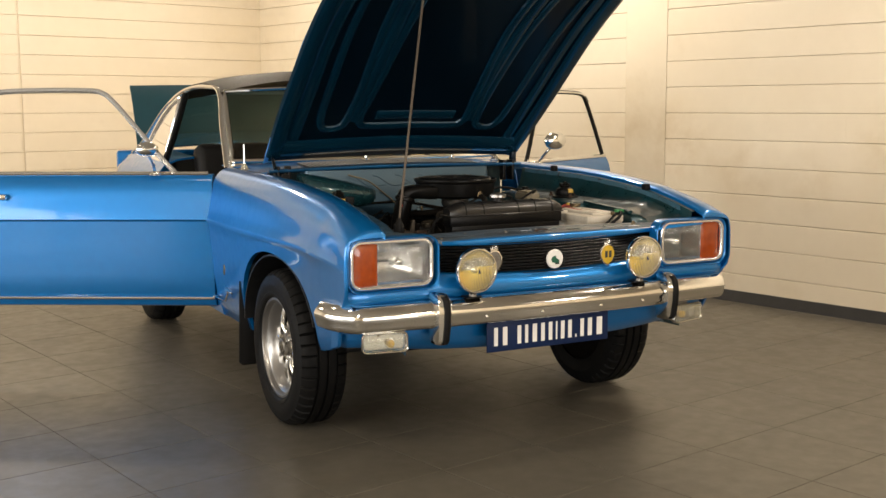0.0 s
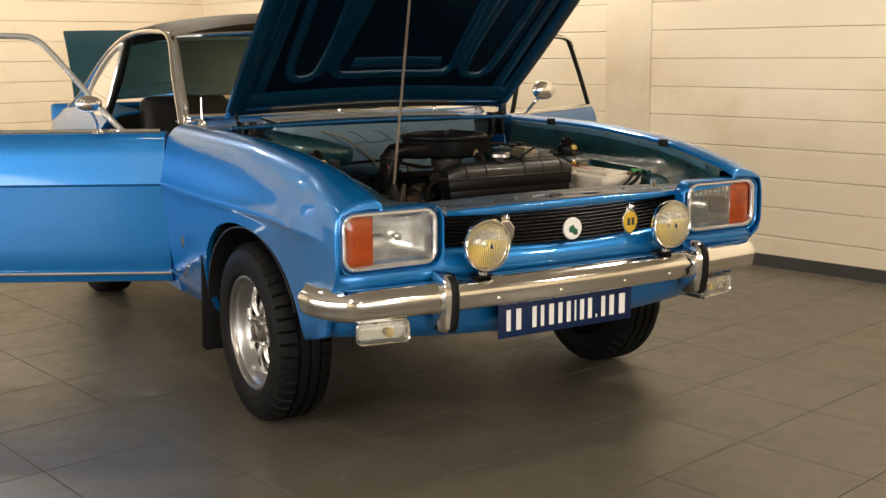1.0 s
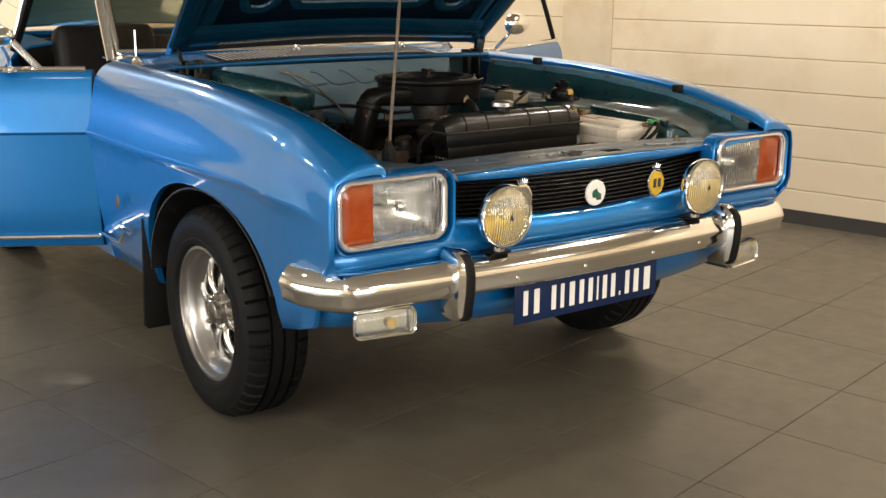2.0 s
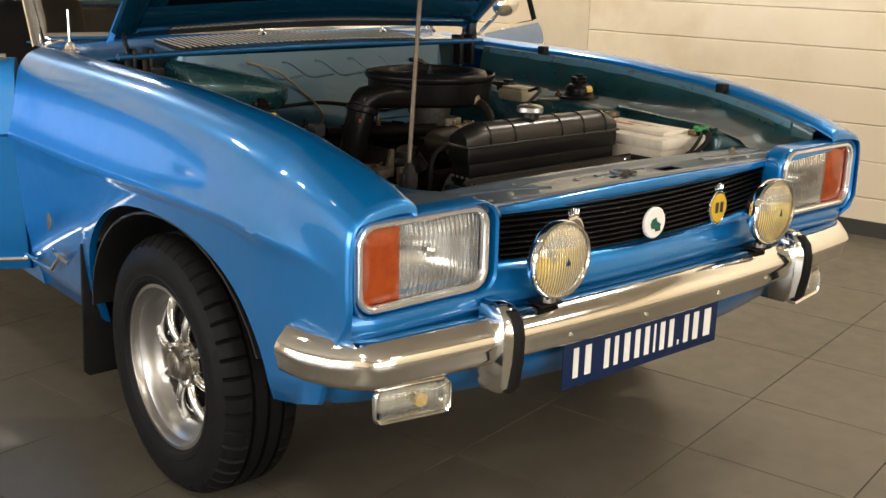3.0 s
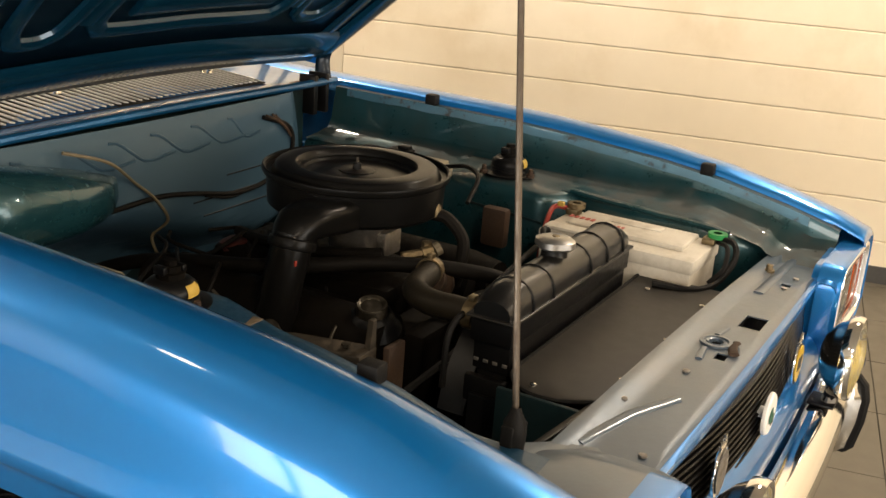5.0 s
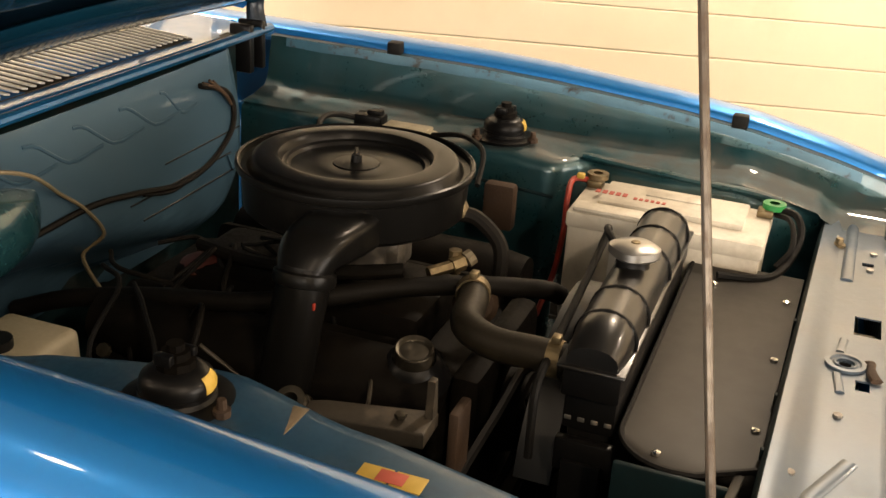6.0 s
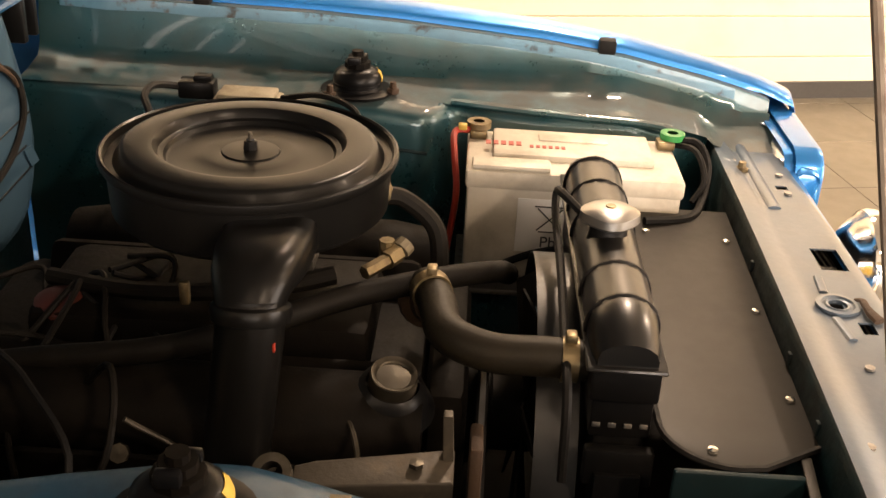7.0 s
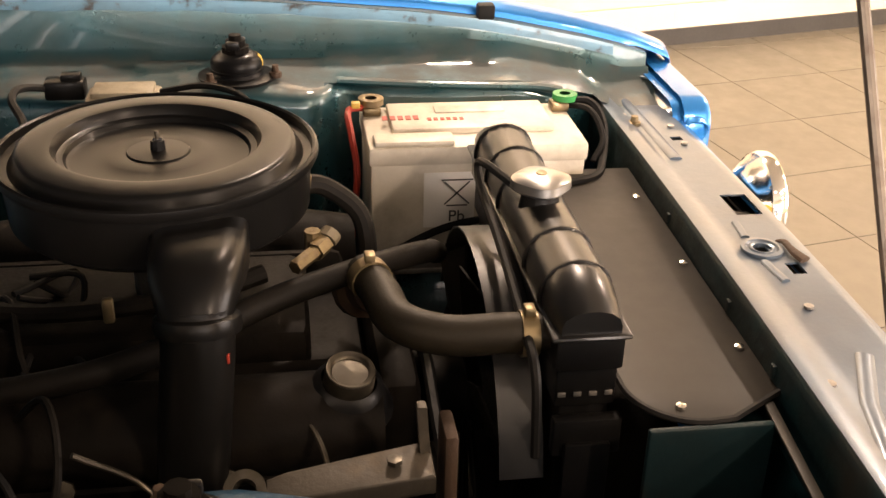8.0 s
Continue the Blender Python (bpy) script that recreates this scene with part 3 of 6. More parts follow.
# ---- nose: panels, grille, lamps, bumper ----
def headlamp(sx):
    cx, cz, y = (-0.668 if sx < 0 else 0.650), 0.708, -0.092
    w, h = 0.300, 0.156
    # painted surround
    rings = []
    for ww, hh, yy, r in ((0.352, 0.192, -0.070, 0.046), (0.352, 0.191, -0.106, 0.046), (0.350, 0.188, -0.114, 0.045), (0.346, 0.184, -0.117, 0.042), (0.336, 0.180, -0.113, 0.042), (0.330, 0.176, -0.100, 0.040), (0.324, 0.172, -0.055, 0.038)):
        rings.append([(cx - sx * 0.006 + px, yy, cz - 0.002 + pz) for px, pz in rrect(ww, hh, r)])
    lamp = part("headlamp", loft(B(), rings, closed=True), PAINT, car, "rectangular headlamp with amber indicator in a chrome frame")
    tub = []
    for ww, hh, yy in ((0.294, 0.150, y + 0.002), (0.286, 0.143, y + 0.018), (0.262, 0.126, y + 0.038), (0.205, 0.096, y + 0.056), (0.12, 0.06, y + 0.068), (0.05, 0.03, y + 0.071)):
        tub.append([(cx + px, yy, cz + pz) for px, pz in rrect(ww, hh, 0.02)])
    bm = loft(B(), tub, closed=True)
    bm.faces.new(list(bm.verts)[-24:])
    part("reflector", bm, REFLECTOR, lamp)
    part("chrome_frame", tube(B(), [(cx + px, y - 0.014, cz + pz) for px, pz in rrect(w + 0.003, h + 0.003, 0.036, 6)], 0.0085, n=10, smooth=False, closed=True, flat=1.3, up=(0, 1, 0)), BRIGHT, lamp, "bright chrome rim")
    x0, x1, xm = cx - w / 2 + 0.006, cx + w / 2 - 0.006, cx + sx * (w / 2 - 0.098)
    a0, a1 = (xm, x1) if sx > 0 else (x0, xm)
    c0, c1 = (x0, xm) if sx > 0 else (xm, x1)

    def lens(u0, u1, ribs, depth, zr):
        nx, nz = 144 if ribs else 20, 14
        secs = []
        for j in range(nz + 1):
            g = j / nz
            row = []
            for i in range(nx + 1):
                f = i / nx
                bulge = depth * (1 - (2 * f - 1) ** 4) * (1 - (2 * g - 1) ** 4)
                rip = 0.0019 * abs(math.sin(math.pi * f * ribs)) * (0.6 + 0.4 * math.sin(g * 9)) if ribs else 0.0
                row.append((u0 + (u1 - u0) * f, y - 0.006 - bulge - rip, cz + (g - 0.5) * zr))
            secs.append(row)
        bm = loft(B(), secs)
        return thicken(bm, 0.004)

    part("clear_lens", lens(c0, c1, 18, 0.010, h - 0.012), CLEAR, lamp, "ribbed clear glass")
    part("amber_lens", lens(a0, a1, 0, 0.008, h - 0.012), AMBER, lamp, "smooth amber plastic")
    xb = (c0 + c1) / 2
    part("bulb", lathe(B(), [(0.0, -0.02), (0.012, -0.014), (0.016, 0.0), (0.012, 0.02), (0.01, 0.04)], (xb, y + 0.03, cz), (0, 1, 0), 14, cap=False), CHROME, lamp)
    return lamp


headlamp(-1)
headlamp(1)


def nose_y(x, mid=-0.098, end=-0.066):
    return mid + (end - mid) * (abs(x) / 0.46) ** 2


# slats of the grille, one by one
grille = part("grille", box(B(), (0, 0.0, 0.70), (0.95, 0.02, 0.13)), DARK, car, "black grille with thin horizontal slats")
for k in range(11):
    z = 0.6320 + 0.0112 * k
    secs = []
    for i in range(25):
        x = -0.476 + 0.952 * i / 24
        y = nose_y(x) + 0.024 - 0.012 * (10 - k) / 10
        h = z + 0.013 * (x / 0.46) ** 2 * (0.6 + 0.04 * k)
        secs.append([(x, y - 0.010, h + 0.001), (x, y - 0.011, h + 0.0025), (x, y - 0.009, h + 0.0045), (x, y + 0.014, h + 0.0055), (x, y + 0.014, h)])
    part("slat", loft(B(), secs, closed=True, cap=True), BLACK, grille)


def lip_sag(x):
    """How far the panel edge over the grille rises from the middle to the sides."""
    return 0.0125 * min(1.0, abs(x) / 0.46) ** 2


secs = []
for i in range(33):
    x = -0.482 + 0.964 * i / 32
    d, up = 0.004 * (x / 0.46) ** 2, lip_sag(x)
    secs.append([(x, y + d, z + up * f) for y, z, f in ((-0.050, 0.7735, -0.55), (-0.066, 0.7730, -0.4), (-0.0725, 0.7700, -0.2), (-0.0755, 0.7640, 0.3), (-0.0755, 0.7460, 1.0), (-0.0735, 0.7415, 1.0), (-0.060, 0.7405, 1.0))])
part("upper_rail", thicken(loft(B(), secs), 0.004), PAINT, car, "blue lip above the grille", 60)
secs = []
for i in range(61):
    u = -1 + 2 * i / 60
    x = 0.842 * u
    a = abs(x)
    d = 0.013 * min(1.0, a / 0.46) ** 2 + (0.040 * (1 - math.sqrt(max(0.0, 1 - ((a - 0.74) / 0.104) ** 2))) if a > 0.74 else 0.0)
    up = 0.018 * min(1.0, a / 0.46) ** 2 * (1.0 if a < 0.48 else max(0.0, 1 - (a - 0.48) / 0.04) * 1.0)
    secs.append([(x, y + d, z + up * f) for y, z, f in ((-0.045, 0.640, 1), (-0.082, 0.6395, 1), (-0.093, 0.636, 1), (-0.104, 0.626, 0.8), (-0.114, 0.606, 0.3), (-0.118, 0.59, 0.1), (-0.113, 0.575, 0), (-0.100, 0.566, 0), (-0.101, 0.556, 0), (-0.114, 0.545, 0), (-0.114, 0.53, 0), (-0.08, 0.505, 0))])
part("lower_rail", thicken(loft(B(), secs), 0.004), PAINT, car, "blue panel below the grille", 50)
secs = []
for i in range(49):
    x = 0.815 * (i / 24 - 1)
    a = abs(x)
    q = min(1.0, a / 0.70) ** 2.5
    back = 0.05 * q + (0.11 * (1 - math.sqrt(max(0.0, 1 - ((a - 0.68) / 0.14) ** 2))) if a > 0.68 else 0.0)
    secs.append([(x, y + back, 0.53 + (z - 0.53) * (1 - 0.22 * q)) for y, z in ((-0.085, 0.53), (-0.092, 0.47), (-0.088, 0.41), (-0.066, 0.365), (-0.02, 0.352))])
part("valance", thicken(loft(B(), secs), 0.004), PAINT, car, "blue front valance below the bumper", 50)

# ---- bumper ----
def bumper_plan(u):
    """The bumper's line in plan, u from -1 to 1."""
    a = abs(u)
    x = 0.848 * min(1.0, a / 0.93)
    y = -0.150 + 0.055 * (min(a, 0.93) / 0.93) ** 2
    if a > 0.86:
        f = (a - 0.86) / 0.14
        y += 0.16 * f ** 1.8
        x = 0.848 * 0.86 / 0.93 + 0.070 * math.sin(f * math.pi / 2)
    return math.copysign(x, u), y


secs = []
for i in range(65):
    u = -1 + 2 * i / 64
    x, y = bumper_plan(u)
    f = max(0.0, (abs(u) - 0.9) / 0.1)
    nx = math.copysign(f, u)
    nv = Vector((nx * 1.2, -1 + f * 0.9, 0)).normalized()
    p = Vector((x, y, 0))
    prof = [(-0.028, 0.588), (0.0, 0.592), (0.012, 0.588), (0.034, 0.565), (0.04, 0.552), (0.04, 0.54), (0.036, 0.534), (0.034, 0.515), (0.028, 0.503), (0.015, 0.496), (-0.02, 0.494)]
    secs.append([tuple(p + nv * d + Vector((0, 0, z - 0.022))) for d, z in prof])
bm = loft(B(), secs)
thicken(bm, 0.003)
bumper = part("front_bumper", bm, CHROME, car, "chrome front bumper with small bolts", 50)
for bx in (-0.33, -0.1, 0.16, 0.36):
    x, y = bumper_plan(bx * 0.93 / 0.848)
    part("bolt", lathe(B(), [(0.006, 0.0), (0.005, 0.003), (0.0, 0.004)], (x, y - 0.034, 0.503), (0, -1, 0), 12, cap=False), CHROME, bumper)


def overrider(sx):
    x, y = bumper_plan(sx * 0.50 * 0.93 / 0.848)
    secs = []
    for z, d, w in ((0.415, 0.035, 0.020), (0.43, 0.052, 0.026), (0.49, 0.062, 0.031), (0.54, 0.064, 0.032), (0.575, 0.055, 0.030), (0.594, 0.035, 0.024), (0.600, 0.01, 0.016)):
        secs.append([(x + px * w, y + 0.02 - max(0.0, py) * (d + 0.02), z) for px, py in ((-1, 0), (-1, 0.5), (-0.8, 0.85), (-0.35, 1.0), (0.35, 1.0), (0.8, 0.85), (1, 0.5), (1, 0))])
    o = part("overrider", loft(B(), secs, closed=True, cap=True), CHROME, bumper, "chrome bumper overrider with a black rubber edge")
    secs = []
    for z, d in ((0.42, 0.05), (0.435, 0.064), (0.49, 0.074), (0.54, 0.076), (0.572, 0.068), (0.590, 0.05)):
        secs.append([(x + px, y - d + py, z) for px, py in ((-0.010, 0.03), (-0.012, 0.004), (-0.006, -0.002), (0.006, -0.002), (0.012, 0.004), (0.010, 0.03))])
    part("rubber_strip", loft(B(), secs, closed=True, cap=True), RUBBER, o, "black rubber")


overrider(-1)
overrider(1)


def fog_lamp(cx):
    c = Vector((cx, -0.150, 0.672))
    lamp = part("fog_lamp", lathe(B(), [(0.078, -0.010), (0.081, -0.018), (0.081, -0.029), (0.0785, -0.034), (0.0755, -0.034), (0.073, -0.030)], c, (0, 1, 0), 48, cap=False), CHROME, car, "round chrome fog lamp with pale yellow ribbed glass")
    part("shell", lathe(B(), [(0.0, 0.034), (0.02, 0.033), (0.042, 0.026), (0.062, 0.008), (0.071, -0.006), (0.0785, -0.011)], c, (0, 1, 0), 40, cap=False), CHROME_OLD, lamp, "dull chrome lamp shell")
    bm = B()
    rows = []
    for i in range(133):
        px = -0.998 + 1.996 * i / 132
        row = []
        for j in range(21):
            pz = (-1 + j / 10) * math.sqrt(1 - px * px)
            row.append((cx + 0.0738 * px, c.y - 0.030 - 0.014 * (1 - px * px - pz * pz) - 0.0013 * abs(math.sin(math.pi * i / 6)), c.z + 0.0738 * pz))
        rows.append(row)
    loft(bm, rows)
    thicken(bm, 0.003)
    part("lens", bm, YELLOWISH, lamp, "pale yellow ribbed glass")
    for name, a0, look_ in (("reflector", 10, REFLECTOR), ("bulb_reflection_half", 190, BULB_REFLECTION)):
        rows = []
        for r, d in ((0.071, -0.024), (0.061, 0.0), (0.040, 0.017), (0.012, 0.026), (0.002, 0.0265)):
            rows.append([(cx + r * math.cos(radians(a0 + a)), c.y + d, c.z + r * math.sin(radians(a0 + a))) for a in range(0, 181, 12)])
        part(name, thicken(loft(B(), rows), 0.001), look_, lamp)
    part("bulb_shield", lathe(B(), [(0.0, -0.018), (0.012, -0.014), (0.016, 0.0), (0.016, 0.012)], c, (0, 1, 0), 16, cap=False), CHROME, lamp)
    part("lens_mark", prism(B(), [(cx - 0.006, c.y - 0.047, c.z - 0.008), (cx + 0.006, c.y - 0.047, c.z - 0.008), (cx, c.y - 0.047, c.z + 0.01)], (0, -0.001, 0)), PLATE_BLUE, lamp)
    part("bracket", box(tube(B(), [(cx, c.y + 0.0, c.z - 0.078), (cx, c.y + 0.004, c.z - 0.095)], 0.013, n=12, smooth=False), (cx, c.y + 0.012, c.z - 0.098), (0.06, 0.05, 0.006), 0.002), BLACK, lamp)
    part("mounting_nut", cyl(B(), (cx, c.y + 0.002, c.z - 0.1), (cx, c.y + 0.002, c.z - 0.084), 0.016, 0.014, 6), STEEL, lamp)
    return lamp


fog_lamp(-0.372)
fog_lamp(0.362)


def turn_lamp(sx):
    cx, y, cz = (-0.705, -0.118, 0.438) if sx < 0 else (0.612, -0.124, 0.428)
    rot = Matrix.Rotation(radians(sx * 10), 3, "Z")
    o = Vector((cx, y, cz))

    def at(px, py, pz):
        return tuple(o + rot @ Vector((px, py, pz)))

    rings = [[at(px, yy, pz) for px, pz in rrect(w, h, r)] for w, h, yy, r in ((0.13, 0.05, 0.04, 0.012), (0.165, 0.072, 0.0, 0.016), (0.166, 0.074, -0.012, 0.018), (0.161, 0.069, -0.017, 0.016), (0.153, 0.061, -0.012, 0.013))]
    lamp = part("indicator_lamp", loft(B(), rings, closed=True), CHROME, car, "rectangular lamp below the bumper with a bright rim and ribbed glass")
    rows = []
    for j in range(7):
        g = j / 6
        rows.append([at(-0.073 + 0.146 * i / 80, -0.012 - 0.006 * (1 - (2 * g - 1) ** 4) - 0.0016 * abs(math.sin(math.pi * i / 80 * 12)), -0.028 + 0.056 * g) for i in range(81)])
    part("lens", thicken(loft(B(), rows), 0.003), YELLOWISH, lamp, "ribbed pale glass")
    part("reflector", prism(B(), [at(px, 0.012, pz) for px, pz in rrect(0.146, 0.056, 0.012)], tuple(rot @ Vector((0, 0.004, 0)))), REFLECTOR, lamp)
    part("yellow_bulb", lathe(B(), [(0.0, 0.0), (0.012, 0.004), (0.014, 0.014), (0.0, 0.018)], at(sx * -0.02, 0.010, -0.006), (0, -1, 0), 14, cap=False), YELLOW, lamp)
    part("bracket", box(B(), at(0, 0.02, 0.05), (0.05, 0.012, 0.06), 0.002), STEEL, lamp)


turn_lamp(-1)
turn_lamp(1)

# ---- show plate with unreadable marks as plain bars ----
plate = part("show_plate", box(B(), (-0.045, -0.140, 0.418), (0.532, 0.004, 0.112), 0.0015), PLATE_BLUE, car, "navy show plate with white bars hung below the bumper")
bars = [(-0.245, 0.022), (-0.208, 0.026), (-0.150, 0.022), (-0.120, 0.018), (-0.086, 0.026), (-0.052, 0.022), (-0.020, 0.022), (0.006, 0.009), (0.032, 0.022), (0.063, 0.022), (0.089, 0.008), (0.116, 0.022), (0.150, 0.026), (0.192, 0.034)]
for bx, w in bars:
    h = 0.068 if bx != 0.089 else 0.012
    part("bar", box(B(), (-0.045 + bx * 1.04 + 0.026, -0.1432, 0.418 - (0.068 - h) / 2), (w * 0.72, 0.002, h), 0.0006, seg=1), WHITE, plate)

# ---- badges on the grille ----
def badge_round():
    b = part("round_badge", lathe(B(), [(0.0, 0.004), (0.033, 0.004), (0.036, 0.001), (0.036, -0.004), (0.01, -0.005), (0.01, -0.018)], (0.0, -0.106, 0.681), (0, -1, 0), 32, cap=False), WHITE, car, "round white badge with a dark green emblem")
    part("emblem", prism(B(), [(-0.014, -0.1105, 0.669), (0.012, -0.1105, 0.665), (0.018, -0.1105, 0.676), (0.004, -0.1105, 0.684), (0.0, -0.1105, 0.694), (-0.012, -0.1105, 0.69), (-0.018, -0.1105, 0.68)], (0, -0.001, 0)), GREEN_DK, b)
    part("emblem_stroke", box(B(), (0.008, -0.1108, 0.667), (0.018, 0.001, 0.012), 0.0004), PRINT_BLACK, b)


def badge_drop(cx, y, cz, s, face, label):
    out = [(cx + s * px, y, cz + s * pz) for px, pz in ((0, -0.046), (0.02, -0.034), (0.034, -0.008), (0.032, 0.014), (0.02, 0.032), (0.008, 0.038), (-0.008, 0.038), (-0.02, 0.032), (-0.032, 0.014), (-0.034, -0.008), (-0.02, -0.034))]
    b = part("crest_badge", prism(B(), out, (0, 0.006, 0), 0.001), CHROME, car, label)
    inn = [(cx + (p[0] - cx) * 0.86, y - 0.001, cz + (p[2] - cz) * 0.86) for p in out]
    part("face", prism(B(), inn, (0, -0.0012, 0)), face, b)
    crown = B()
    for k in (-2, -1, 0, 1, 2):
        cyl(crown, (cx + s * k * 0.0055, y + 0.003, cz + s * 0.036), (cx + s * k * 0.008, y + 0.003, cz + s * (0.058 - abs(k) * 0.003)), 0.0022 * s, 0.0008 * s, 6)
    box(crown, (cx, y + 0.003, cz + s * 0.04), (0.03 * s, 0.004, 0.006 * s))
    part("crown", crown, CHROME, b)
    return b


badge_round()
b2 = badge_drop(0.247, -0.098, 0.683, 1.0, YELLOW, "yellow drop-shaped badge with a crown on the grille")
part("mark", box(B(), (0.239, -0.1005, 0.682), (0.012, 0.0012, 0.026), 0.0004), PRINT_BLACK, b2)
part("mark", box(B(), (0.257, -0.1005, 0.682), (0.012, 0.0012, 0.026), 0.0004), PRINT_BLACK, b2)
badge_drop(-0.255, -0.098, 0.69, 1.0, STEEL, "silver drop-shaped badge with a crown behind the fog lamp")

# ---- panel over the radiator, with holes for the bonnet lock ----
def grid_panel(xs, ys, height, holes, thick=0.0025):
    """A sheet cut into cells; cells whose middle lies in a hole stay open."""
    bm = B()
    vs = {}
    for i, x in enumerate(xs):
        for j, y in enumerate(ys):
            vs[i, j] = bm.verts.new((x, y(x) if callable(y) else y, height(x, j)))
    for i in range(len(xs) - 1):
        for j in range(len(ys) - 1):
            mx = (xs[i] + xs[i + 1]) / 2
            a = ys[j](mx) if callable(ys[j]) else ys[j]
            b = ys[j + 1](mx) if callable(ys[j + 1]) else ys[j + 1]
            my = (a + b) / 2
            if any(x0 < mx < x1 and y0 < my < y1 for x0, x1, y0, y1 in holes):
                continue
            bm.faces.new((vs[i, j], vs[i + 1, j], vs[i + 1, j + 1], vs[i, j + 1]))
    return thicken(bm, thick)


def panel_front(x):
    return -0.068 + 0.006 * min(1.0, abs(x) / 0.46) ** 2


SLAM_X = [-0.62, -0.56, -0.5, -0.46, -0.4, -0.34, -0.28, -0.22, -0.16, -0.1, -0.07, -0.042, -0.016, 0.006, 0.05, 0.098, 0.164, 0.2, 0.25, 0.3, 0.36, 0.380, 0.396, 0.42, 0.46, 0.5, 0.56, 0.62, 0.665, 0.690]


def panel_rear(x, d=0.0):
    return 0.064 - 0.026 * x + d


SLAM_Y = [panel_front, -0.058, -0.049, -0.036, -0.018, -0.012, 0.004, 0.018, lambda x: panel_rear(x, -0.030), lambda x: panel_rear(x, -0.022), panel_rear]


def slam_z(x, j):
    crown = 0.012 * (1 - (x / 0.62) ** 2)
    return 0.765 + crown + (-0.002, 0.002, 0.002, 0.002, 0.002, 0.002, 0.002, 0.002, 0.003, 0.008, 0.008)[j]


slam = part("lock_panel", grid_panel(SLAM_X, SLAM_Y, slam_z, [(0.098, 0.164, -0.05, -0.011), (-0.016, 0.006, -0.012, 0.004), (-0.07, -0.042, -0.036, -0.018), (0.380, 0.396, -0.036, -0.018)]), BAY_GREY, car, "dusty grey-blue panel over the radiator with bonnet lock holes", 40)
part("rear_wall", thicken(loft(B(), [[(x, panel_rear(x, d), slam_z(x, 10) - 0.001 + dz) for x in (-0.62, -0.4, -0.2, 0.0, 0.2, 0.4, 0.62)] for d, dz in ((0.0, 0.0), (0.003, -0.003), (0.005, -0.012), (0.008, -0.036), (0.009, -0.09))]), 0.003), BAY_SHADED, slam, "teal rear face darkened for its shade")
for pts in ([(-0.31, 0.060), (-0.04, 0.053)], [(0.02, 0.050), (0.24, 0.044)], [(-0.455, 0.050), (-0.335, 0.020), (-0.25, -0.018)], [(0.30, 0.004), (0.60, 0.000)]):
    part("pressed_ridge", tube(B(), [(x, y, slam_z(x, 5) + 0.0005) for x, y in pts], 0.010, n=10, smooth=False, flat=0.32, up=(0, 0, 1)), BAY_GREY, slam)
for px in (0.14, -0.10, -0.24):
    part("wall_tab", box(B(), (px, panel_rear(px, 0.008), 0.757), (0.010, 0.005, 0.016), 0.002), BAY_SHADED, slam)
part("latch_ring", lathe(B(), [(0.027, 0.0), (0.027, 0.004), (0.021, 0.0045), (0.019, 0.002), (0.017, 0.002), (0.015, 0.004), (0.012, 0.003), (0.011, -0.006)], (-0.005, -0.004, 0.7795), (0, 0, 1), 28, cap=False), BAY_GREY, slam)
part("latch_cup", lathe(B(), [(0.0112, 0.0), (0.010, -0.02), (0.0, -0.02)], (-0.005, -0.004, 0.777), (0, 0, 1), 16, cap=False), DARK, slam)
part("latch_lever", tube(B(), [(0.012, -0.030, 0.782), (0.004, -0.036, 0.785), (-0.014, -0.036, 0.786), (-0.030, -0.038, 0.785), (-0.044, -0.044, 0.783)], [0.004, 0.006, 0.0055, 0.008, 0.009], n=8, flat=0.45, up=(0, 0, 1)), RUST, slam, "rusty latch lever")
for p0, p1 in (((0.074, 0.0), (0.030, 0.004)), ((-0.036, 0.006), (-0.088, 0.0))):
    part("pressed_rib", tube(B(), [(p0[0], p0[1], 0.7795), (p1[0], p1[1], 0.7795)], 0.006, n=8, smooth=False, flat=0.5, up=(0, 0, 1)), BAY_GREY, slam)
part("latch_box", box(box(B(), (0.131, -0.031, 0.745), (0.062, 0.034, 0.02), 0.003), (0.125, -0.028, 0.765), (0.012, 0.03, 0.006), 0.002), BLACK, slam)
part("plated_bolt", lathe(B(), [(0.011, 0.0), (0.011, 0.006), (0.007, 0.007), (0.006, 0.016), (0.0, 0.017)], (0.456, 0.022, 0.772), (0, 0, 1), 8, cap=False), BRASS, slam, "yellow plated bolt")
for bx, by in ((0.44, -0.035), (0.5, 0.028), (-0.44, -0.035), (-0.3, 0.045), (0.3, 0.045), (-0.15, 0.0), (0.36, -0.03)):
    part("bolt_head", lathe(B(), [(0.006, 0.0), (0.006, 0.003), (0.0, 0.004)], (bx, by, slam_z(bx, 5) + 0.001), (0, 0, 1), 8, cap=False), STEEL, slam)

# covers beside the grille, between lock panel and headlamp: the near one deep, the far one a narrow lip
secs = []
for y, z in ((-0.100, 0.782), (-0.094, 0.794), (-0.07, 0.798), (-0.02, 0.799), (0.03, 0.796), (0.075, 0.786)):
    secs.append([(-x, y, z + dz) for x, dz in ((0.468, -0.024), (0.474, -0.017), (0.50, -0.010), (0.53, -0.002), (0.6, 0.002), (0.69, 0.002))])
part("headlamp_cover", thicken(loft(B(), secs), 0.003), BAY_GREY, car, "dusty grey cover over the headlamp")
secs = []
for y, z in ((-0.112, 0.768), (-0.108, 0.778), (-0.098, 0.783), (-0.080, 0.784), (-0.072, 0.779), (-0.071, 0.768)):
    secs.append([(x, y + 0.004 * (x - 0.47), z + dz) for x, dz in ((0.462, -0.012), (0.474, -0.006), (0.50, -0.002), (0.53, 0.0), (0.6, 0.004), (0.70, 0.008))])
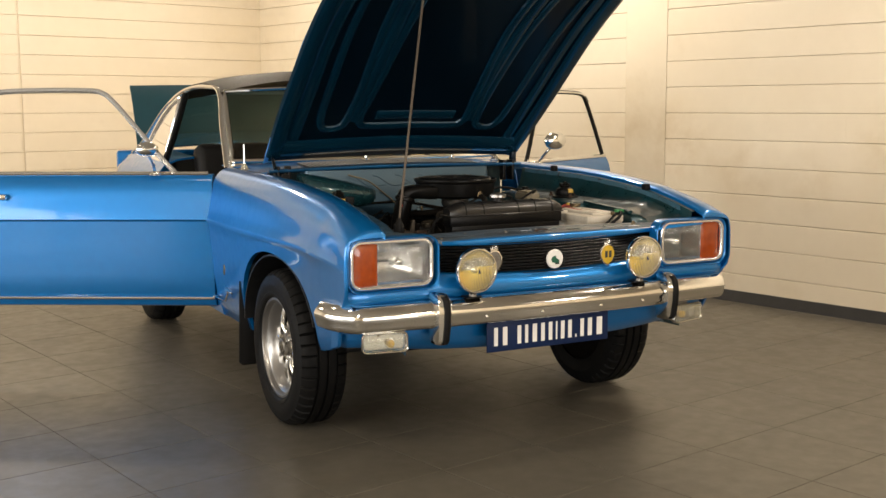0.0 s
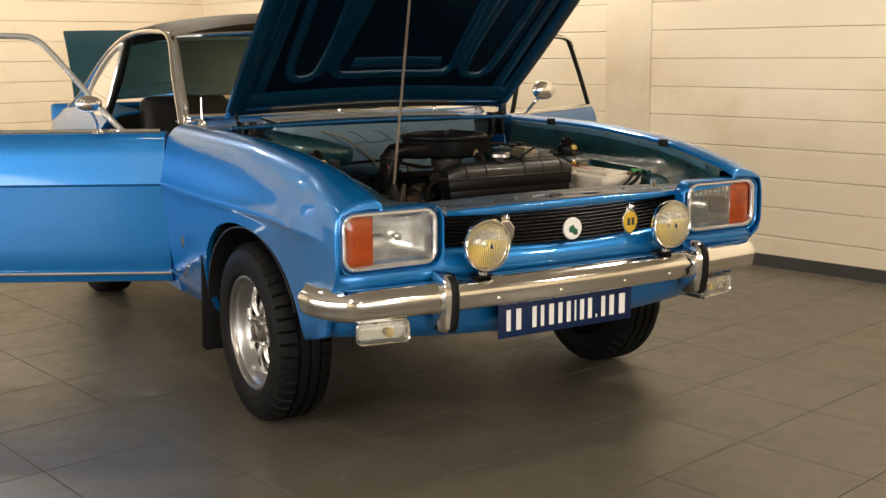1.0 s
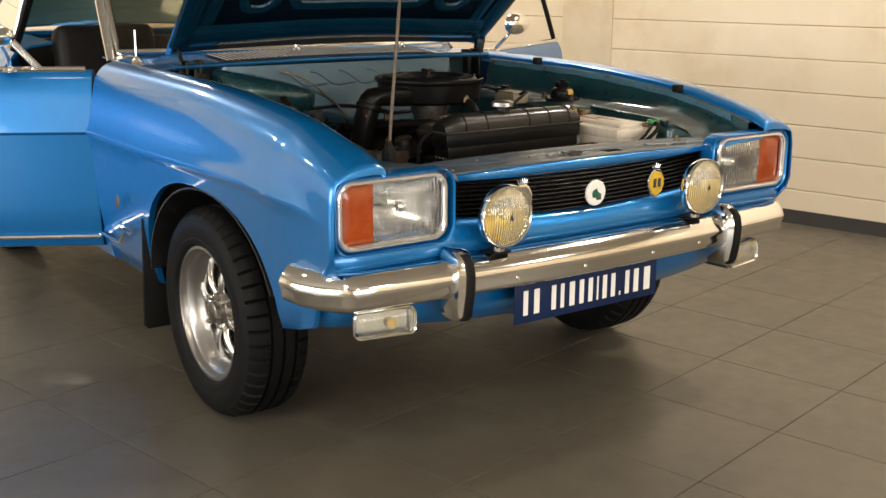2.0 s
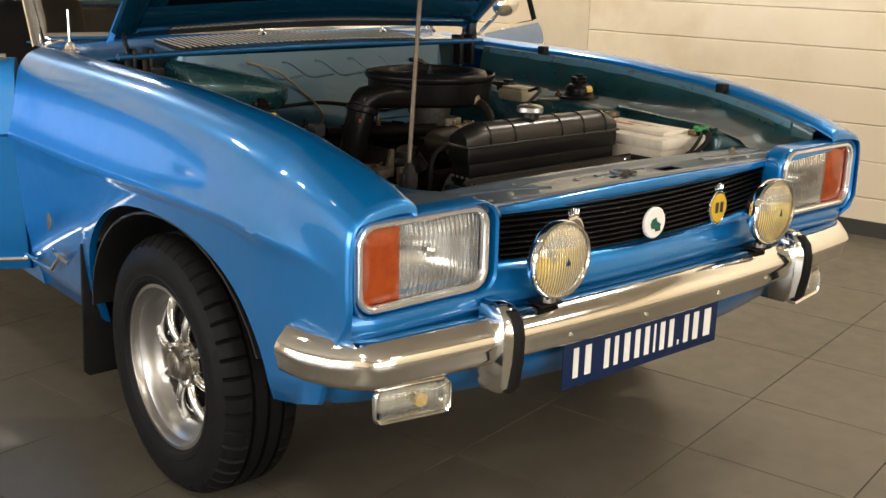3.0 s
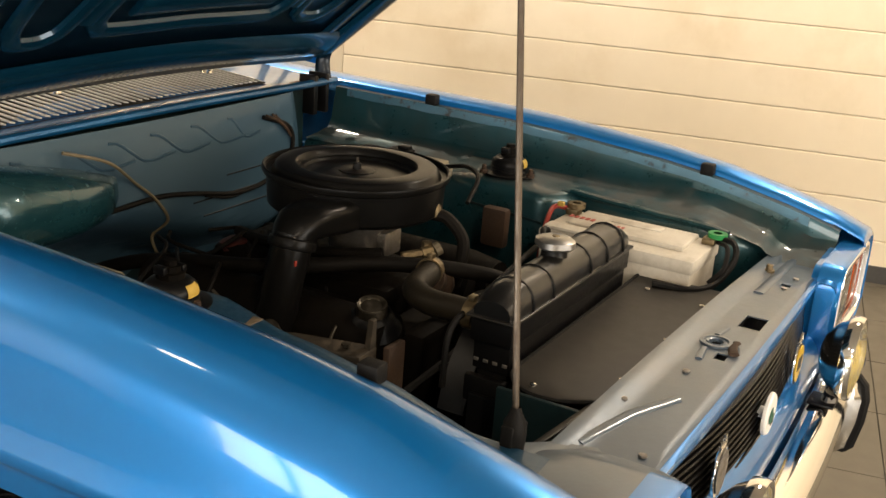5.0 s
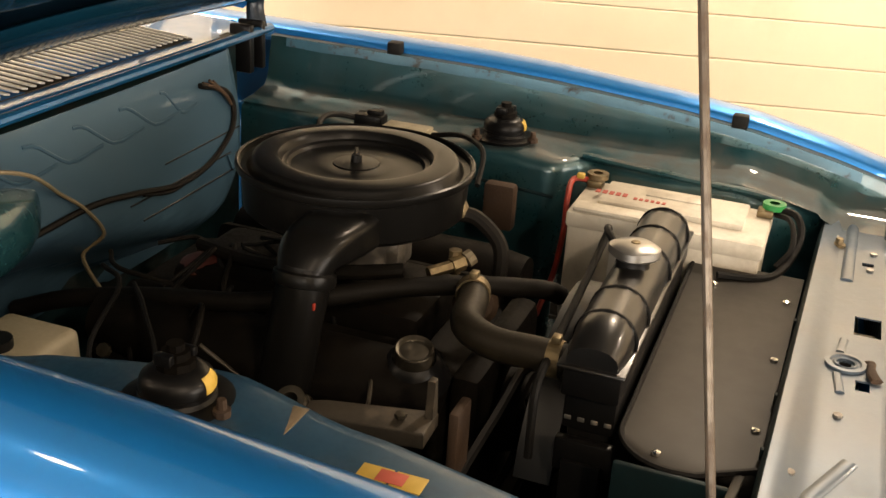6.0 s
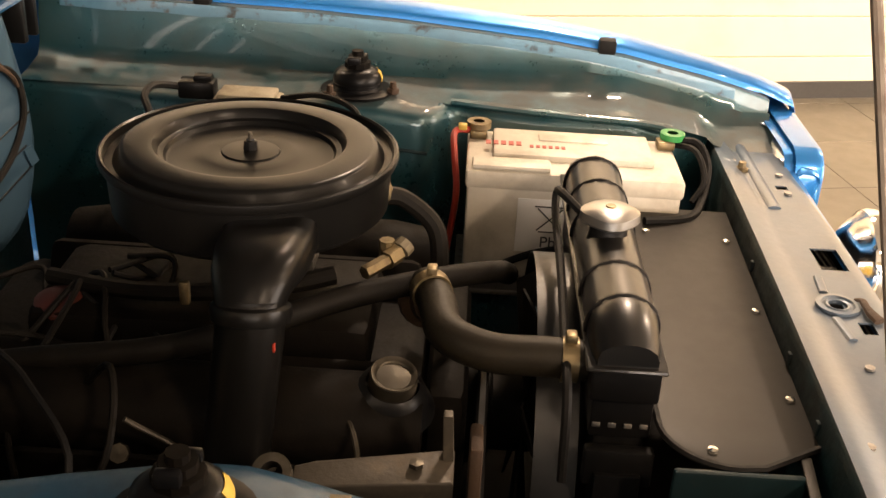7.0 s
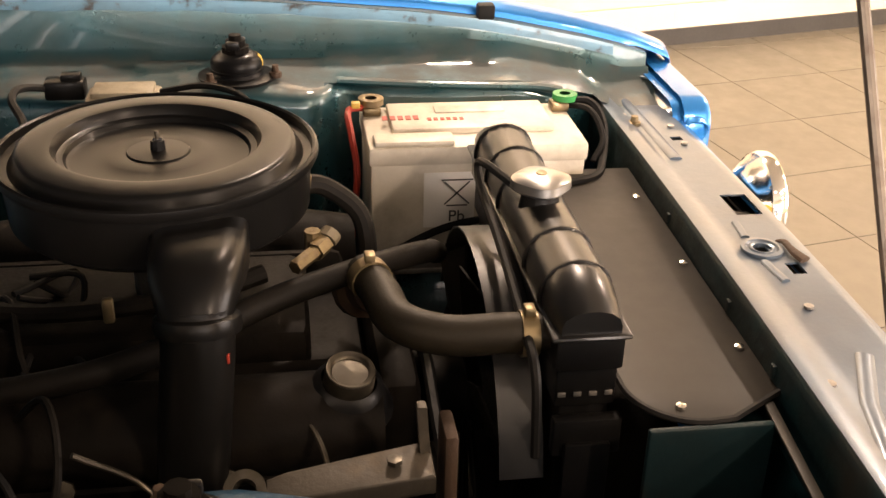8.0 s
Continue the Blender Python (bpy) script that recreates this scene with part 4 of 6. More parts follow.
part("headlamp_cover", thicken(loft(B(), secs), 0.003), PAINT, car, "blue lip over the headlamp")
part("corner_tab", prism(B(), [(0.645, -0.085, 0.786), (0.690, -0.085, 0.789), (0.693, -0.035, 0.789), (0.672, -0.030, 0.787), (0.640, -0.062, 0.785)], (0, 0, 0.003), 0.001), BAY_GREY, car, "small screwed tab at the wing corner")

# ---- inner wings ----
EDGE_NEAR = [(-0.1, 0.60), (0.05, 0.57), (0.12, 0.545), (0.3, 0.50), (0.5, 0.480), (0.53, 0.474), (0.58, 0.460), (0.64, 0.447), (0.70, 0.447), (0.80, 0.464), (0.88, 0.487), (0.91, 0.507), (1.2, 0.595)]


EDGE_FAR = [(-0.1, 0.635), (0.03, 0.625), (0.05, 0.60), (0.127, 0.530), (0.332, 0.524), (0.47, 0.548), (0.50, 0.548), (0.525, 0.50), (0.545, 0.487), (0.68, 0.485), (0.8, 0.49), (1.2, 0.55)]


def inner_wing(sx):
    secs = []
    for k in range(90):
        y = (-0.03 if sx < 0 else -0.065) + (1.27 if sx < 0 else 1.305) * k / 89
        zi, e = lerp_table(Z_IN, y), lerp_table(EDGE_NEAR if sx < 0 else EDGE_FAR, y)
        fl = 0.014 if sx < 0 else 0.004
        dome = 0.022 * math.exp(-((y - 0.66) / 0.10) ** 2)
        sh = min(0.825, zi - 0.03) - (0.03 * max(0.0, min(1.0, (0.45 - y) / 0.3)) if sx < 0 else 0.036 * max(0.0, min(1.0, (0.20 - y) / 0.17)))
        if sx > 0 and y < 0.06:
            sh = 0.773 + 0.014 * max(0.0, (y - 0.02) / 0.04)
        secs.append([(sx * x, y, z) for x, z in ((0.698, zi - 0.012), (0.676 + fl, zi - 0.014), (0.674 + fl, zi - 0.034), (0.668 + fl, zi - 0.05), (0.664, sh + 0.03), (0.65, sh + 0.01), (0.60, sh + dome * 0.6),
                                                  (0.55, sh - 0.004 + dome), (e + 0.03, sh - 0.004 + dome * 0.7), (e + 0.014, sh - 0.006 + dome * 0.5), (e + 0.004, sh - 0.012 + dome * 0.4), (e, sh - 0.024), (e - 0.004, 0.70), (e - 0.004, 0.45), (e - 0.004, 0.36))])
    ob = part("inner_wing", thicken(loft(B(), secs), 0.003), BAY if sx > 0 else SHELF_BLUE, car, "dusty teal inner wing of the engine bay" if sx > 0 else "dull blue inner wing of the engine bay", 45)
    strip = []
    for k in range(30):
        y = 0.0 + 1.2 * k / 29
        zi = lerp_table(Z_IN, y)
        fl = 0.014 if sx < 0 else 0.004
        strip.append([(sx * (0.6725 + fl), y, zi - 0.014), (sx * (0.6712 + fl), y, zi - 0.024), (sx * (0.6705 + fl), y, zi - 0.033 - 0.0015 * math.sin(k * 1.7))])
    part("gutter_strip", thicken(loft(B(), strip), 0.002), GUTTER, ob, "pale blue gutter with rust runs")
    for y in (0.234, 0.948):
        zi = lerp_table(Z_IN, y)
        part("bonnet_buffer", box(B(), (sx * 0.681, y, zi + 0.0), (0.026, 0.03, 0.026), 0.004), RUBBER, ob, "small black rubber buffer")
    part("edge_seam", tube(B(), [(sx * (0.676 + fl), 0.0 + 0.1 * k, lerp_table(Z_IN, 0.1 * k) - 0.030) for k in range(0, 13)], 0.0022, n=6), BAY_GREY, ob)
    # top mount of the suspension strut
    c = (0.552, 0.660, 0.836) if sx > 0 else (-0.546, 0.676, 0.836)
    mount = part("strut_mount", lathe(B(), [(0.060, 0.0), (0.062, 0.005), (0.054, 0.007), (0.043, 0.008), (0.040, 0.013), (0.0415, 0.024), (0.039, 0.033), (0.031, 0.040), (0.023, 0.043), (0.0, 0.043)], c, (0, 0, 1), 28, cap=False), BLACK, car, "black rubber strut top mount with yellow paint mark")
    part("top_nut", lathe(B(), [(0.022, 0.040), (0.022, 0.052), (0.016, 0.053), (0.016, 0.062), (0.010, 0.062), (0.010, 0.07), (0.0, 0.07)], c, (0, 0, 1), 10, cap=False), GRIME_SHADED, mount)
    part("nut_cap", box(box(B(), (c[0] - 0.016, c[1] + 0.004, c[2] + 0.056), (0.012, 0.022, 0.014), 0.003), (c[0] + 0.014, c[1] - 0.006, c[2] + 0.056), (0.01, 0.02, 0.012), 0.003), BLACK, mount)
    for a in (20, 140, 260):
        p = Vector((c[0] + 0.062 * math.cos(radians(a)), c[1] + 0.062 * math.sin(radians(a)), c[2] + 0.003))
        part("mount_bolt", lathe(B(), [(0.010, 0.0), (0.010, 0.008), (0.006, 0.009), (0.005, 0.02), (0.0, 0.02)], p, (0, 0, 1), 8, cap=False), RUST, mount)
    part("paint_mark", lathe(B(), [(0.038, 0.012), (0.0420, 0.014), (0.0420, 0.018), (0.038, 0.0195)], c, (0, 0, 1), 28, cap=False), BLACK, mount)
    mk = B()
    rows = []
    for h, r in ((0.020, 0.0415), (0.026, 0.0418), (0.033, 0.0395), (0.038, 0.0345)):
        rows.append([(c[0] + r * 1.012 * math.cos(radians(a)), c[1] + r * 1.012 * math.sin(radians(a)), c[2] + h) for a in range(-100, -54, 6)])
    part("yellow_mark", thicken(loft(mk, rows), 0.0006), YELLOW_TAPE, mount, "yellow paint mark")
    return ob


inner_near, inner_far = inner_wing(-1), inner_wing(1)

# stiffening tube along the far shelf, beside the battery
part("shelf_flange", tube(B(), [(0.522, 0.13, 0.812), (0.530, 0.18, 0.817), (0.535, 0.30, 0.820), (0.548, 0.42, 0.823), (0.556, 0.50, 0.826)], 0.010, n=10, flat=0.7), BAY, inner_far)
part("tower_seam", tube(B(), [(0.483, 0.535, 0.757), (0.4815, 0.62, 0.765), (0.4835, 0.72, 0.770)], 0.003, n=6), BAY_SHADED, inner_far)

# ---- bulkhead, cowl, ventilation grille ----
BULK_EDGE = [(0.60, 0.08), (0.645, 0.20), (0.664, 0.285), (0.682, 0.345), (0.70, 0.375), (0.724, 0.405), (0.765, 0.437), (0.813, 0.455), (0.86, 0.462), (0.923, 0.463), (0.955, 0.462)]


def bulk_y(z, x=0.3):
    """The face of the bulkhead leans a little forward as it goes down, then turns under, higher up towards the near side."""
    y = 1.205 - 0.20 * (0.955 - z)
    turn = 0.672 + 0.29 * max(0.0, min(0.40, 0.222 - x))
    return min(1.262, y + 3.0 * max(0.0, turn - z) ** 1.3)


secs = []
for k in range(31):
    z = 0.600 + 0.355 * k / 30
    e = lerp_table(BULK_EDGE, z)
    y, yn = bulk_y(z), bulk_y(z, -0.5)
    secs.append([(-0.50, min(1.262, yn + 0.05), z), (-0.485, min(1.262, yn + 0.008), z)] + [(-0.47 + (e + 0.44) * i / 14, bulk_y(z, -0.47 + (e + 0.44) * i / 14) - 0.010 * math.sin(math.pi * i / 14), z) for i in range(15)] + [(e - 0.010, y + 0.004, z), (e - 0.002, y + 0.014, z), (e, y + 0.035, z), (e, 1.27, z)])
bulk = part("bulkhead", thicken(loft(B(), secs), 0.003), BULKHEAD, car, "pale blue bulkhead with pressed ribs and rounded corner", 50)
part("firewall", box(B(), (0, 1.265, 0.66), (1.12, 0.02, 0.60)), BAY_SHADED, car, "teal firewall darkened for the shade behind the engine")


def on_bulk(x, z, out=0.0):
    return (x, bulk_y(z, x) - 0.010 * math.sin(math.pi * max(0.0, min(1.0, (x + 0.53) / 0.95))) - out, z)


for x in (-0.385, -0.27, -0.155, -0.04, 0.081, 0.198):
    w = 1.0 if x < 0.15 else 0.62
    rib = tube(B(), [on_bulk(x - 0.012 * w, 0.927), on_bulk(x + 0.008 * w, 0.925), on_bulk(x + 0.022 * w, 0.918), on_bulk(x + 0.062 * w, 0.888), on_bulk(x + 0.076 * w, 0.880), on_bulk(x + 0.10 * w, 0.877), on_bulk(x + 0.165 * w, 0.884)], 0.0034, n=8, flat=0.6, smooth=False, up=(0, 1, 0))
    part("pressed_rib", rib, BULKHEAD, bulk)
for z0, xa, xb in ((0.807, 0.162, 0.432), (0.768, 0.043, 0.383), (0.735, 0.069, 0.404)):
    part("panel_seam", tube(B(), [on_bulk(xa + (xb - xa) * k / 6, z0) for k in range(7)], 0.0020, n=6, smooth=False, flat=0.6, up=(0, 1, 0)), BLACK, bulk)
part("seam_tab", prism(B(), [on_bulk(0.374, 0.737, 0.001), on_bulk(0.406, 0.735, 0.001), on_bulk(0.398, 0.764, 0.001), on_bulk(0.366, 0.766, 0.001)], (0, -0.002, 0)), BULKHEAD, bulk)
part("bonnet_seal_ledge", tube(B(), [(-0.66, 1.232, 0.958), (0, 1.215, 0.968), (0.66, 1.232, 0.958)], 0.012, n=10, flat=0.8), LEDGE_BLUE, car, "dull blue ledge along the front of the cowl")


def cowl_z(x, y):
    return 0.950 + 0.024 * (1 - (x / 0.69) ** 2) + (y - 1.25) * 0.055


rows = []
for k in range(13):
    y = 1.235 + 0.40 * k / 12
    half = lerp_table([(1.235, 0.690), (1.50, 0.690), (1.56, 0.735), (1.64, 0.75)], y)
    rows.append([(half * (i / 16 - 1), y + 0.05 * (i / 16 - 1) ** 2 * (1 if y < 1.5 else 0.6), cowl_z(0.69 * (i / 16 - 1), y)) for i in range(33)])
cowl = part("cowl", thicken(loft(B(), rows), 0.004), PAINT, car, "blue cowl panel under the windscreen")
for k in range(44):
    x = -0.44 + 0.86 * k / 43
    y0, y1 = 1.268 + 0.06 * (x / 0.8) ** 2, 1.440 + 0.06 * (x / 0.8) ** 2
    part("louvre", prism(B(), [(x - 0.006, y0, cowl_z(x, y0) + 0.0065), (x + 0.007, y0, cowl_z(x, y0) + 0.0035), (x + 0.014, y1, cowl_z(x, y1) + 0.0035), (x + 0.001, y1, cowl_z(x, y1) + 0.0065)], (0, 0, 0.003)), LOUVRE, cowl)
# dark sheet added for the shade in the gaps between louvres
part("louvre_gap_shade", prism(B(), [(-0.455, 1.28, cowl_z(-0.455, 1.28) + 0.0005), (0, 1.26, cowl_z(0, 1.26) + 0.0012), (0.435, 1.28, cowl_z(0.435, 1.28) + 0.0005), (0.45, 1.468, cowl_z(0.45, 1.468) + 0.0005), (0, 1.45, cowl_z(0, 1.45) + 0.0012), (-0.44, 1.468, cowl_z(-0.44, 1.468) + 0.0005)], (0, 0, 0.003)), COVER, cowl)
for wx in (-0.11, 0.36):
    part("washer_jet", box(lathe(B(), [(0.016, 0.0), (0.014, 0.008), (0.006, 0.010), (0.006, 0.022), (0.0, 0.024)], (wx, 1.40, cowl_z(wx, 1.40) + 0.009), (0, 0, 1), 14, cap=False), (wx, 1.392, cowl_z(wx, 1.40) + 0.029), (0.01, 0.014, 0.008), 0.002), CHROME, cowl)

# ---- bonnet, propped open ----
TILT_UP = radians(40.5)
BONNET = Matrix.Translation((0, 1.33, 0.990)) @ Matrix((((1, 0, 0, 0)), (0, -math.cos(TILT_UP), math.sin(TILT_UP), 0), (0, math.sin(TILT_UP), math.cos(TILT_UP), 0), (0, 0, 0, 1)))


def on_bonnet(u, v, w):
    return tuple(BONNET @ Vector((u, v, w)))


def bonnet_half(v):
    return lerp_table([(-0.03, 0.66), (0.2, 0.672), (0.8, 0.682), (1.2, 0.672), (1.42, 0.64)], v)


def bonnet_w(u, v):
    return 0.022 * (1 - (u / 0.68) ** 2) - 0.10 * max(0.0, (v - 0.75) / 0.68) ** 1.8


rows = []
for k in range(25):
    v = 0.025 + 1.415 * k / 24
    rows.append([on_bonnet(bonnet_half(v) * (i / 12 - 1), v, bonnet_w(bonnet_half(v) * (i / 12 - 1), v) + (-0.018 if i in (0, 24) else 0.0)) for i in range(25)])
bonnet = part("bonnet", thicken(loft(B(), rows), 0.004), PAINT, car, "open blue bonnet propped on a thin steel rod", 50)
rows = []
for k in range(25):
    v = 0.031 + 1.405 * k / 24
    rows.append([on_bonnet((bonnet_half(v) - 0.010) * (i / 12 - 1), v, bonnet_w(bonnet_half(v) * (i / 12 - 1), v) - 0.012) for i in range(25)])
part("inner_skin", thicken(loft(B(), rows), 0.002), UNDERSIDE_SHADED, bonnet, "underside of the bonnet with its shade in the colour", 50)


def under(path, r, name="inner_rib", flat=0.55, material=None):
    part(name, tube(B(), [on_bonnet(u, v, bonnet_w(u, v) - 0.012 - (0.25 * r)) for u, v in path], r, n=10, steps=6, flat=flat, up=tuple(BONNET.to_3x3() @ Vector((0, 0, 1)))), material or UNDERSIDE_LIT, bonnet)


# inner skin: a broad frame with three open fields
for su in (-1, 1):
    under([(su * 0.625, 0.08), (su * 0.64, 0.4), (su * 0.64, 0.9), (su * 0.63, 1.2), (su * 0.60, 1.37)], 0.040, "side_channel", 0.45)
    under([(su * 0.50, 1.3), (su * 0.49, 0.9), (su * 0.475, 0.5), (su * 0.465, 0.33), (su * 0.44, 0.26), (su * 0.40, 0.245), (su * 0.36, 0.255), (su * 0.335, 0.30), (su * 0.325, 0.5), (su * 0.345, 0.9), (su * 0.37, 1.3)], 0.020)
    under([(su * 0.255, 1.3), (su * 0.245, 0.9), (su * 0.262, 0.5), (su * 0.275, 0.33), (su * 0.255, 0.275), (su * 0.21, 0.26), (0.0, 0.262)], 0.022)
    under([(su * 0.30, 0.30), (su * 0.29, 0.6), (su * 0.30, 1.0), (su * 0.315, 1.34)], 0.030, "inner_rib", 0.3)
    under([(su * 0.56, 0.15), (su * 0.565, 0.5), (su * 0.57, 0.9), (su * 0.555, 1.3)], 0.030, "inner_rib", 0.3)
under([(-0.6, 0.13), (0.0, 0.135), (0.6, 0.13)], 0.055, "cross_channel", 0.25)
under([(-0.58, 1.36), (0.0, 1.37), (0.58, 1.36)], 0.045, "cross_channel", 0.4)
under([(-0.2, 0.335), (0.0, 0.337), (0.2, 0.335)], 0.030, "cross_channel", 0.3)
for k in range(5):
    u = -0.44 + 0.22 * k
    part("slot", box(B(), on_bonnet(u, 0.135, bonnet_w(u, 0.135) - 0.030), (0.10, 0.012, 0.008), 0.003, BONNET.to_3x3()), DARK, bonnet)
for sx in (-1, 1):
    part("hinge", box(B(), (sx * 0.565, 1.245, 0.93), (0.018, 0.05, 0.10), 0.004), BLACK, car, "black bonnet hinge arm")
    part("hinge", box(B(), (sx * 0.615, 1.25, 0.93), (0.014, 0.06, 0.10), 0.004), BLACK, car, "black bonnet hinge arm")
    part("hinge_arm", tube(B(), [(sx * 0.62, 1.24, 0.95), on_bonnet(sx * 0.635, 0.10, -0.02), on_bonnet(sx * 0.64, 0.28, -0.015)], [0.022, 0.016, 0.012], n=8, flat=0.35), UNDERSIDE_SHADED, bonnet)

# prop rod
ROD0 = Vector((-0.541, 0.105, 0.828))
ROD1 = ROD0 + Vector((0.225, 0.20, 1.0)) * 0.98
rod = part("prop_rod", tube(B(), [ROD0, ROD0.lerp(ROD1, 0.5), ROD1], 0.0046, n=10, smooth=False), ROD_STEEL, car, "thin steel bonnet prop rod in a black rubber foot")
part("rubber_foot", lathe(box(box(B(), ROD0 + Vector((-0.013, 0.003, -0.025)), (0.010, 0.018, 0.034), 0.004), ROD0 + Vector((0.012, -0.003, -0.025)), (0.009, 0.018, 0.034), 0.004), [(0.015, -0.043), (0.0165, -0.022), (0.014, -0.006), (0.009, 0.004), (0.006, 0.014)], ROD0, (0, 0, 1), 14, cap=False), RUBBER, rod, "black rubber foot")
# bracket on which the rod stands
part("rod_ledge", thicken(loft(B(), [[(-0.69, 0.30, 0.80), (-0.66, 0.29, 0.797), (-0.63, 0.28, 0.79), (-0.62, 0.27, 0.78)], [(-0.69, 0.15, 0.795), (-0.62, 0.15, 0.792), (-0.56, 0.14, 0.786), (-0.53, 0.13, 0.776)], [(-0.69, 0.08, 0.79), (-0.60, 0.08, 0.788), (-0.53, 0.08, 0.782), (-0.48, 0.075, 0.777)], [(-0.69, -0.03, 0.79), (-0.60, -0.03, 0.788), (-0.50, -0.02, 0.782), (-0.46, 0.02, 0.777)]]), 0.004), BAY_GREY, car, "dusty ledge beside the lock panel")

# ---- body sides, roof, glass ----
def body_side(sx):
    # sill and rear quarter
    sill = [[(sx * x, y, z) for x, z in ((0.79, 0.43), (0.815, 0.42), (0.82, 0.36), (0.80, 0.27), (0.74, 0.24))] for y in (1.52, 2.0, 2.5, 2.78)]
    part("sill", thicken(loft(B(), sill), 0.01), PAINT, car, "blue door sill")
    secs = []
    for k in range(31):
        y = 2.74 + 1.32 * k / 30
        a = arch(y, 3.2, 0.40, 0.64)
        zb = a if a else (0.27 if y < 3.2 else 0.34)
        tail = max(0.0, (y - 3.6) / 0.46)
        zt = 0.935 + 0.02 * math.sin((y - 2.74) / 1.32 * math.pi)
        w = 1 - 0.06 * tail ** 2
        s = [(0.60 * w, zt + 0.03), (0.70 * w, zt + 0.018), (0.77 * w, zt - 0.012), (0.825 * w, zt - 0.08), (0.864 * w, 0.72), (0.858 * w, 0.70)]
        for f in (0.3, 0.6, 1.0):
            z = 0.70 + (zb - 0.70) * f
            s.append((lerp_table(SIDE, z) * w, z))
        secs.append([(sx * x, y, z) for x, z in s])
    part("rear_quarter", thicken(loft(B(), secs), 0.01), PAINT, car, "blue rear quarter panel", 45)
    # windscreen pillar, roof rail and rear pillar as one chrome-edged frame
    rail = [(sx * 0.735, 1.60, 0.955), (sx * 0.70, 1.78, 1.14), (sx * 0.652, 1.99, 1.318), (sx * 0.635, 2.3, 1.352), (sx * 0.625, 2.7, 1.345), (sx * 0.63, 3.0, 1.295), (sx * 0.65, 3.3, 1.19), (sx * 0.69, 3.62, 1.02), (sx * 0.72, 3.78, 0.95)]
    fr = part("pillar_frame", tube(B(), rail, 0.013, n=10, flat=0.8), BRIGHT, car, "chrome-covered windscreen pillar and roof rail")
    part("chrome_strip", tube(B(), [(p[0] + sx * 0.014, p[1] - 0.004, p[2] + 0.004) for p in rail], 0.008, n=8), CHROME, fr, "bright drip rail")
    # rear side window, rounded behind, with its chrome frame
    loop = [(sx * 0.742, 2.86, 0.95), (sx * 0.70, 2.80, 1.12), (sx * 0.652, 2.80, 1.285), (sx * 0.648, 3.0, 1.262), (sx * 0.665, 3.2, 1.18), (sx * 0.69, 3.36, 1.07), (sx * 0.722, 3.38, 0.985), (sx * 0.742, 3.2, 0.95)]
    q = part("rear_side_window", tube(B(), loop, 0.017, n=8, closed=True), BRIGHT, car, "rounded rear side window in a chrome frame")
    bm = B()
    pts = curve_points(loop, 6, True)
    bm.faces.new([bm.verts.new(p) for p in pts])
    pane = part("pane", bm, WINDOW, q)
    part("door_pillar", tube(B(), [(sx * 0.765, 2.76, 0.93), (sx * 0.70, 2.72, 1.13), (sx * 0.645, 2.70, 1.325)], 0.026, n=8, flat=0.7), BLACK, car, "dark door pillar")


body_side(-1)
body_side(1)

rows = []
for k in range(21):
    y = 1.96 + 1.12 * k / 20
    z = lerp_table([(1.96, 1.322), (2.1, 1.353), (2.3, 1.372), (2.6, 1.372), (2.85, 1.345), (3.08, 1.29)], y)
    hw = lerp_table([(1.96, 0.655), (2.3, 0.637), (2.7, 0.627), (3.08, 0.637)], y)
    rows.append([(hw * (i / 8 - 1), y - 0.03 * (1 - (i / 8 - 1) ** 2), z + 0.07 * (1 - abs(i / 8 - 1) ** 2.4)) for i in range(17)])
part("roof", thicken(loft(B(), rows), 0.02), VINYL, car, "dark vinyl-covered roof", 50)

rows = []
for k in range(9):
    f = k / 8
    rows.append([((0.715 - 0.075 * f) * (i / 8 - 1), 1.60 + 0.36 * f - 0.10 * (1 - (i / 8 - 1) ** 2), 0.985 + 0.335 * f + 0.02 * f * (1 - (i / 8 - 1) ** 2)) for i in range(17)])
screen = part("windscreen", thicken(loft(B(), rows), 0.005), SCREEN, car, "bronze-tinted windscreen in a chrome frame")
edge = [rows[0][i] for i in range(0, 17)] + [rows[k][16] for k in range(1, 9)] + [rows[8][i] for i in range(15, -1, -1)] + [rows[k][0] for k in range(7, 0, -1)]
part("chrome_surround", tube(B(), [(x, y - 0.004, z + 0.004) for x, y, z in edge], 0.011, n=8, smooth=False, closed=True), CHROME, screen, "chrome surround")
rows = []
for k in range(9):
    f = k / 8
    rows.append([((0.60 + 0.05 * f) * (i / 8 - 1), 3.06 + 0.62 * f + 0.08 * (1 - (i / 8 - 1) ** 2), 1.30 - 0.32 * f + 0.02 * (1 - (i / 8 - 1) ** 2)) for i in range(17)])
part("rear_window", thicken(loft(B(), rows), 0.005), WINDOW, car, "rear window glass")

# tail and open boot lid
part("rear_panel", box(B(), (0, 4.06, 0.66), (1.56, 0.05, 0.60), 0.02), PAINT, car, "blue tail panel")
part("scuttle", box(B(), (0, 3.74, 0.955), (1.36, 0.12, 0.03), 0.01), PAINT, car)
LIDM = Matrix.Translation((0, 3.78, 0.985)) @ Matrix.Rotation(radians(57), 4, "X")
rows = []
for k in range(7):
    v = 0.50 * k / 6
    rows.append([tuple(LIDM @ Vector(((0.70 - 0.03 * k / 6) * (i / 6 - 1), v, -0.05 * (k / 6) ** 3 + 0.012 * (1 - (i / 6 - 1) ** 2)))) for i in range(13)])
part("boot_lid", thicken(loft(B(), rows), 0.02), LID_PAINT, car, "open boot lid showing its dark teal underside")
part("boot_floor", box(B(), (0, 3.7, 0.5), (1.3, 0.7, 0.03)), DARK, car)

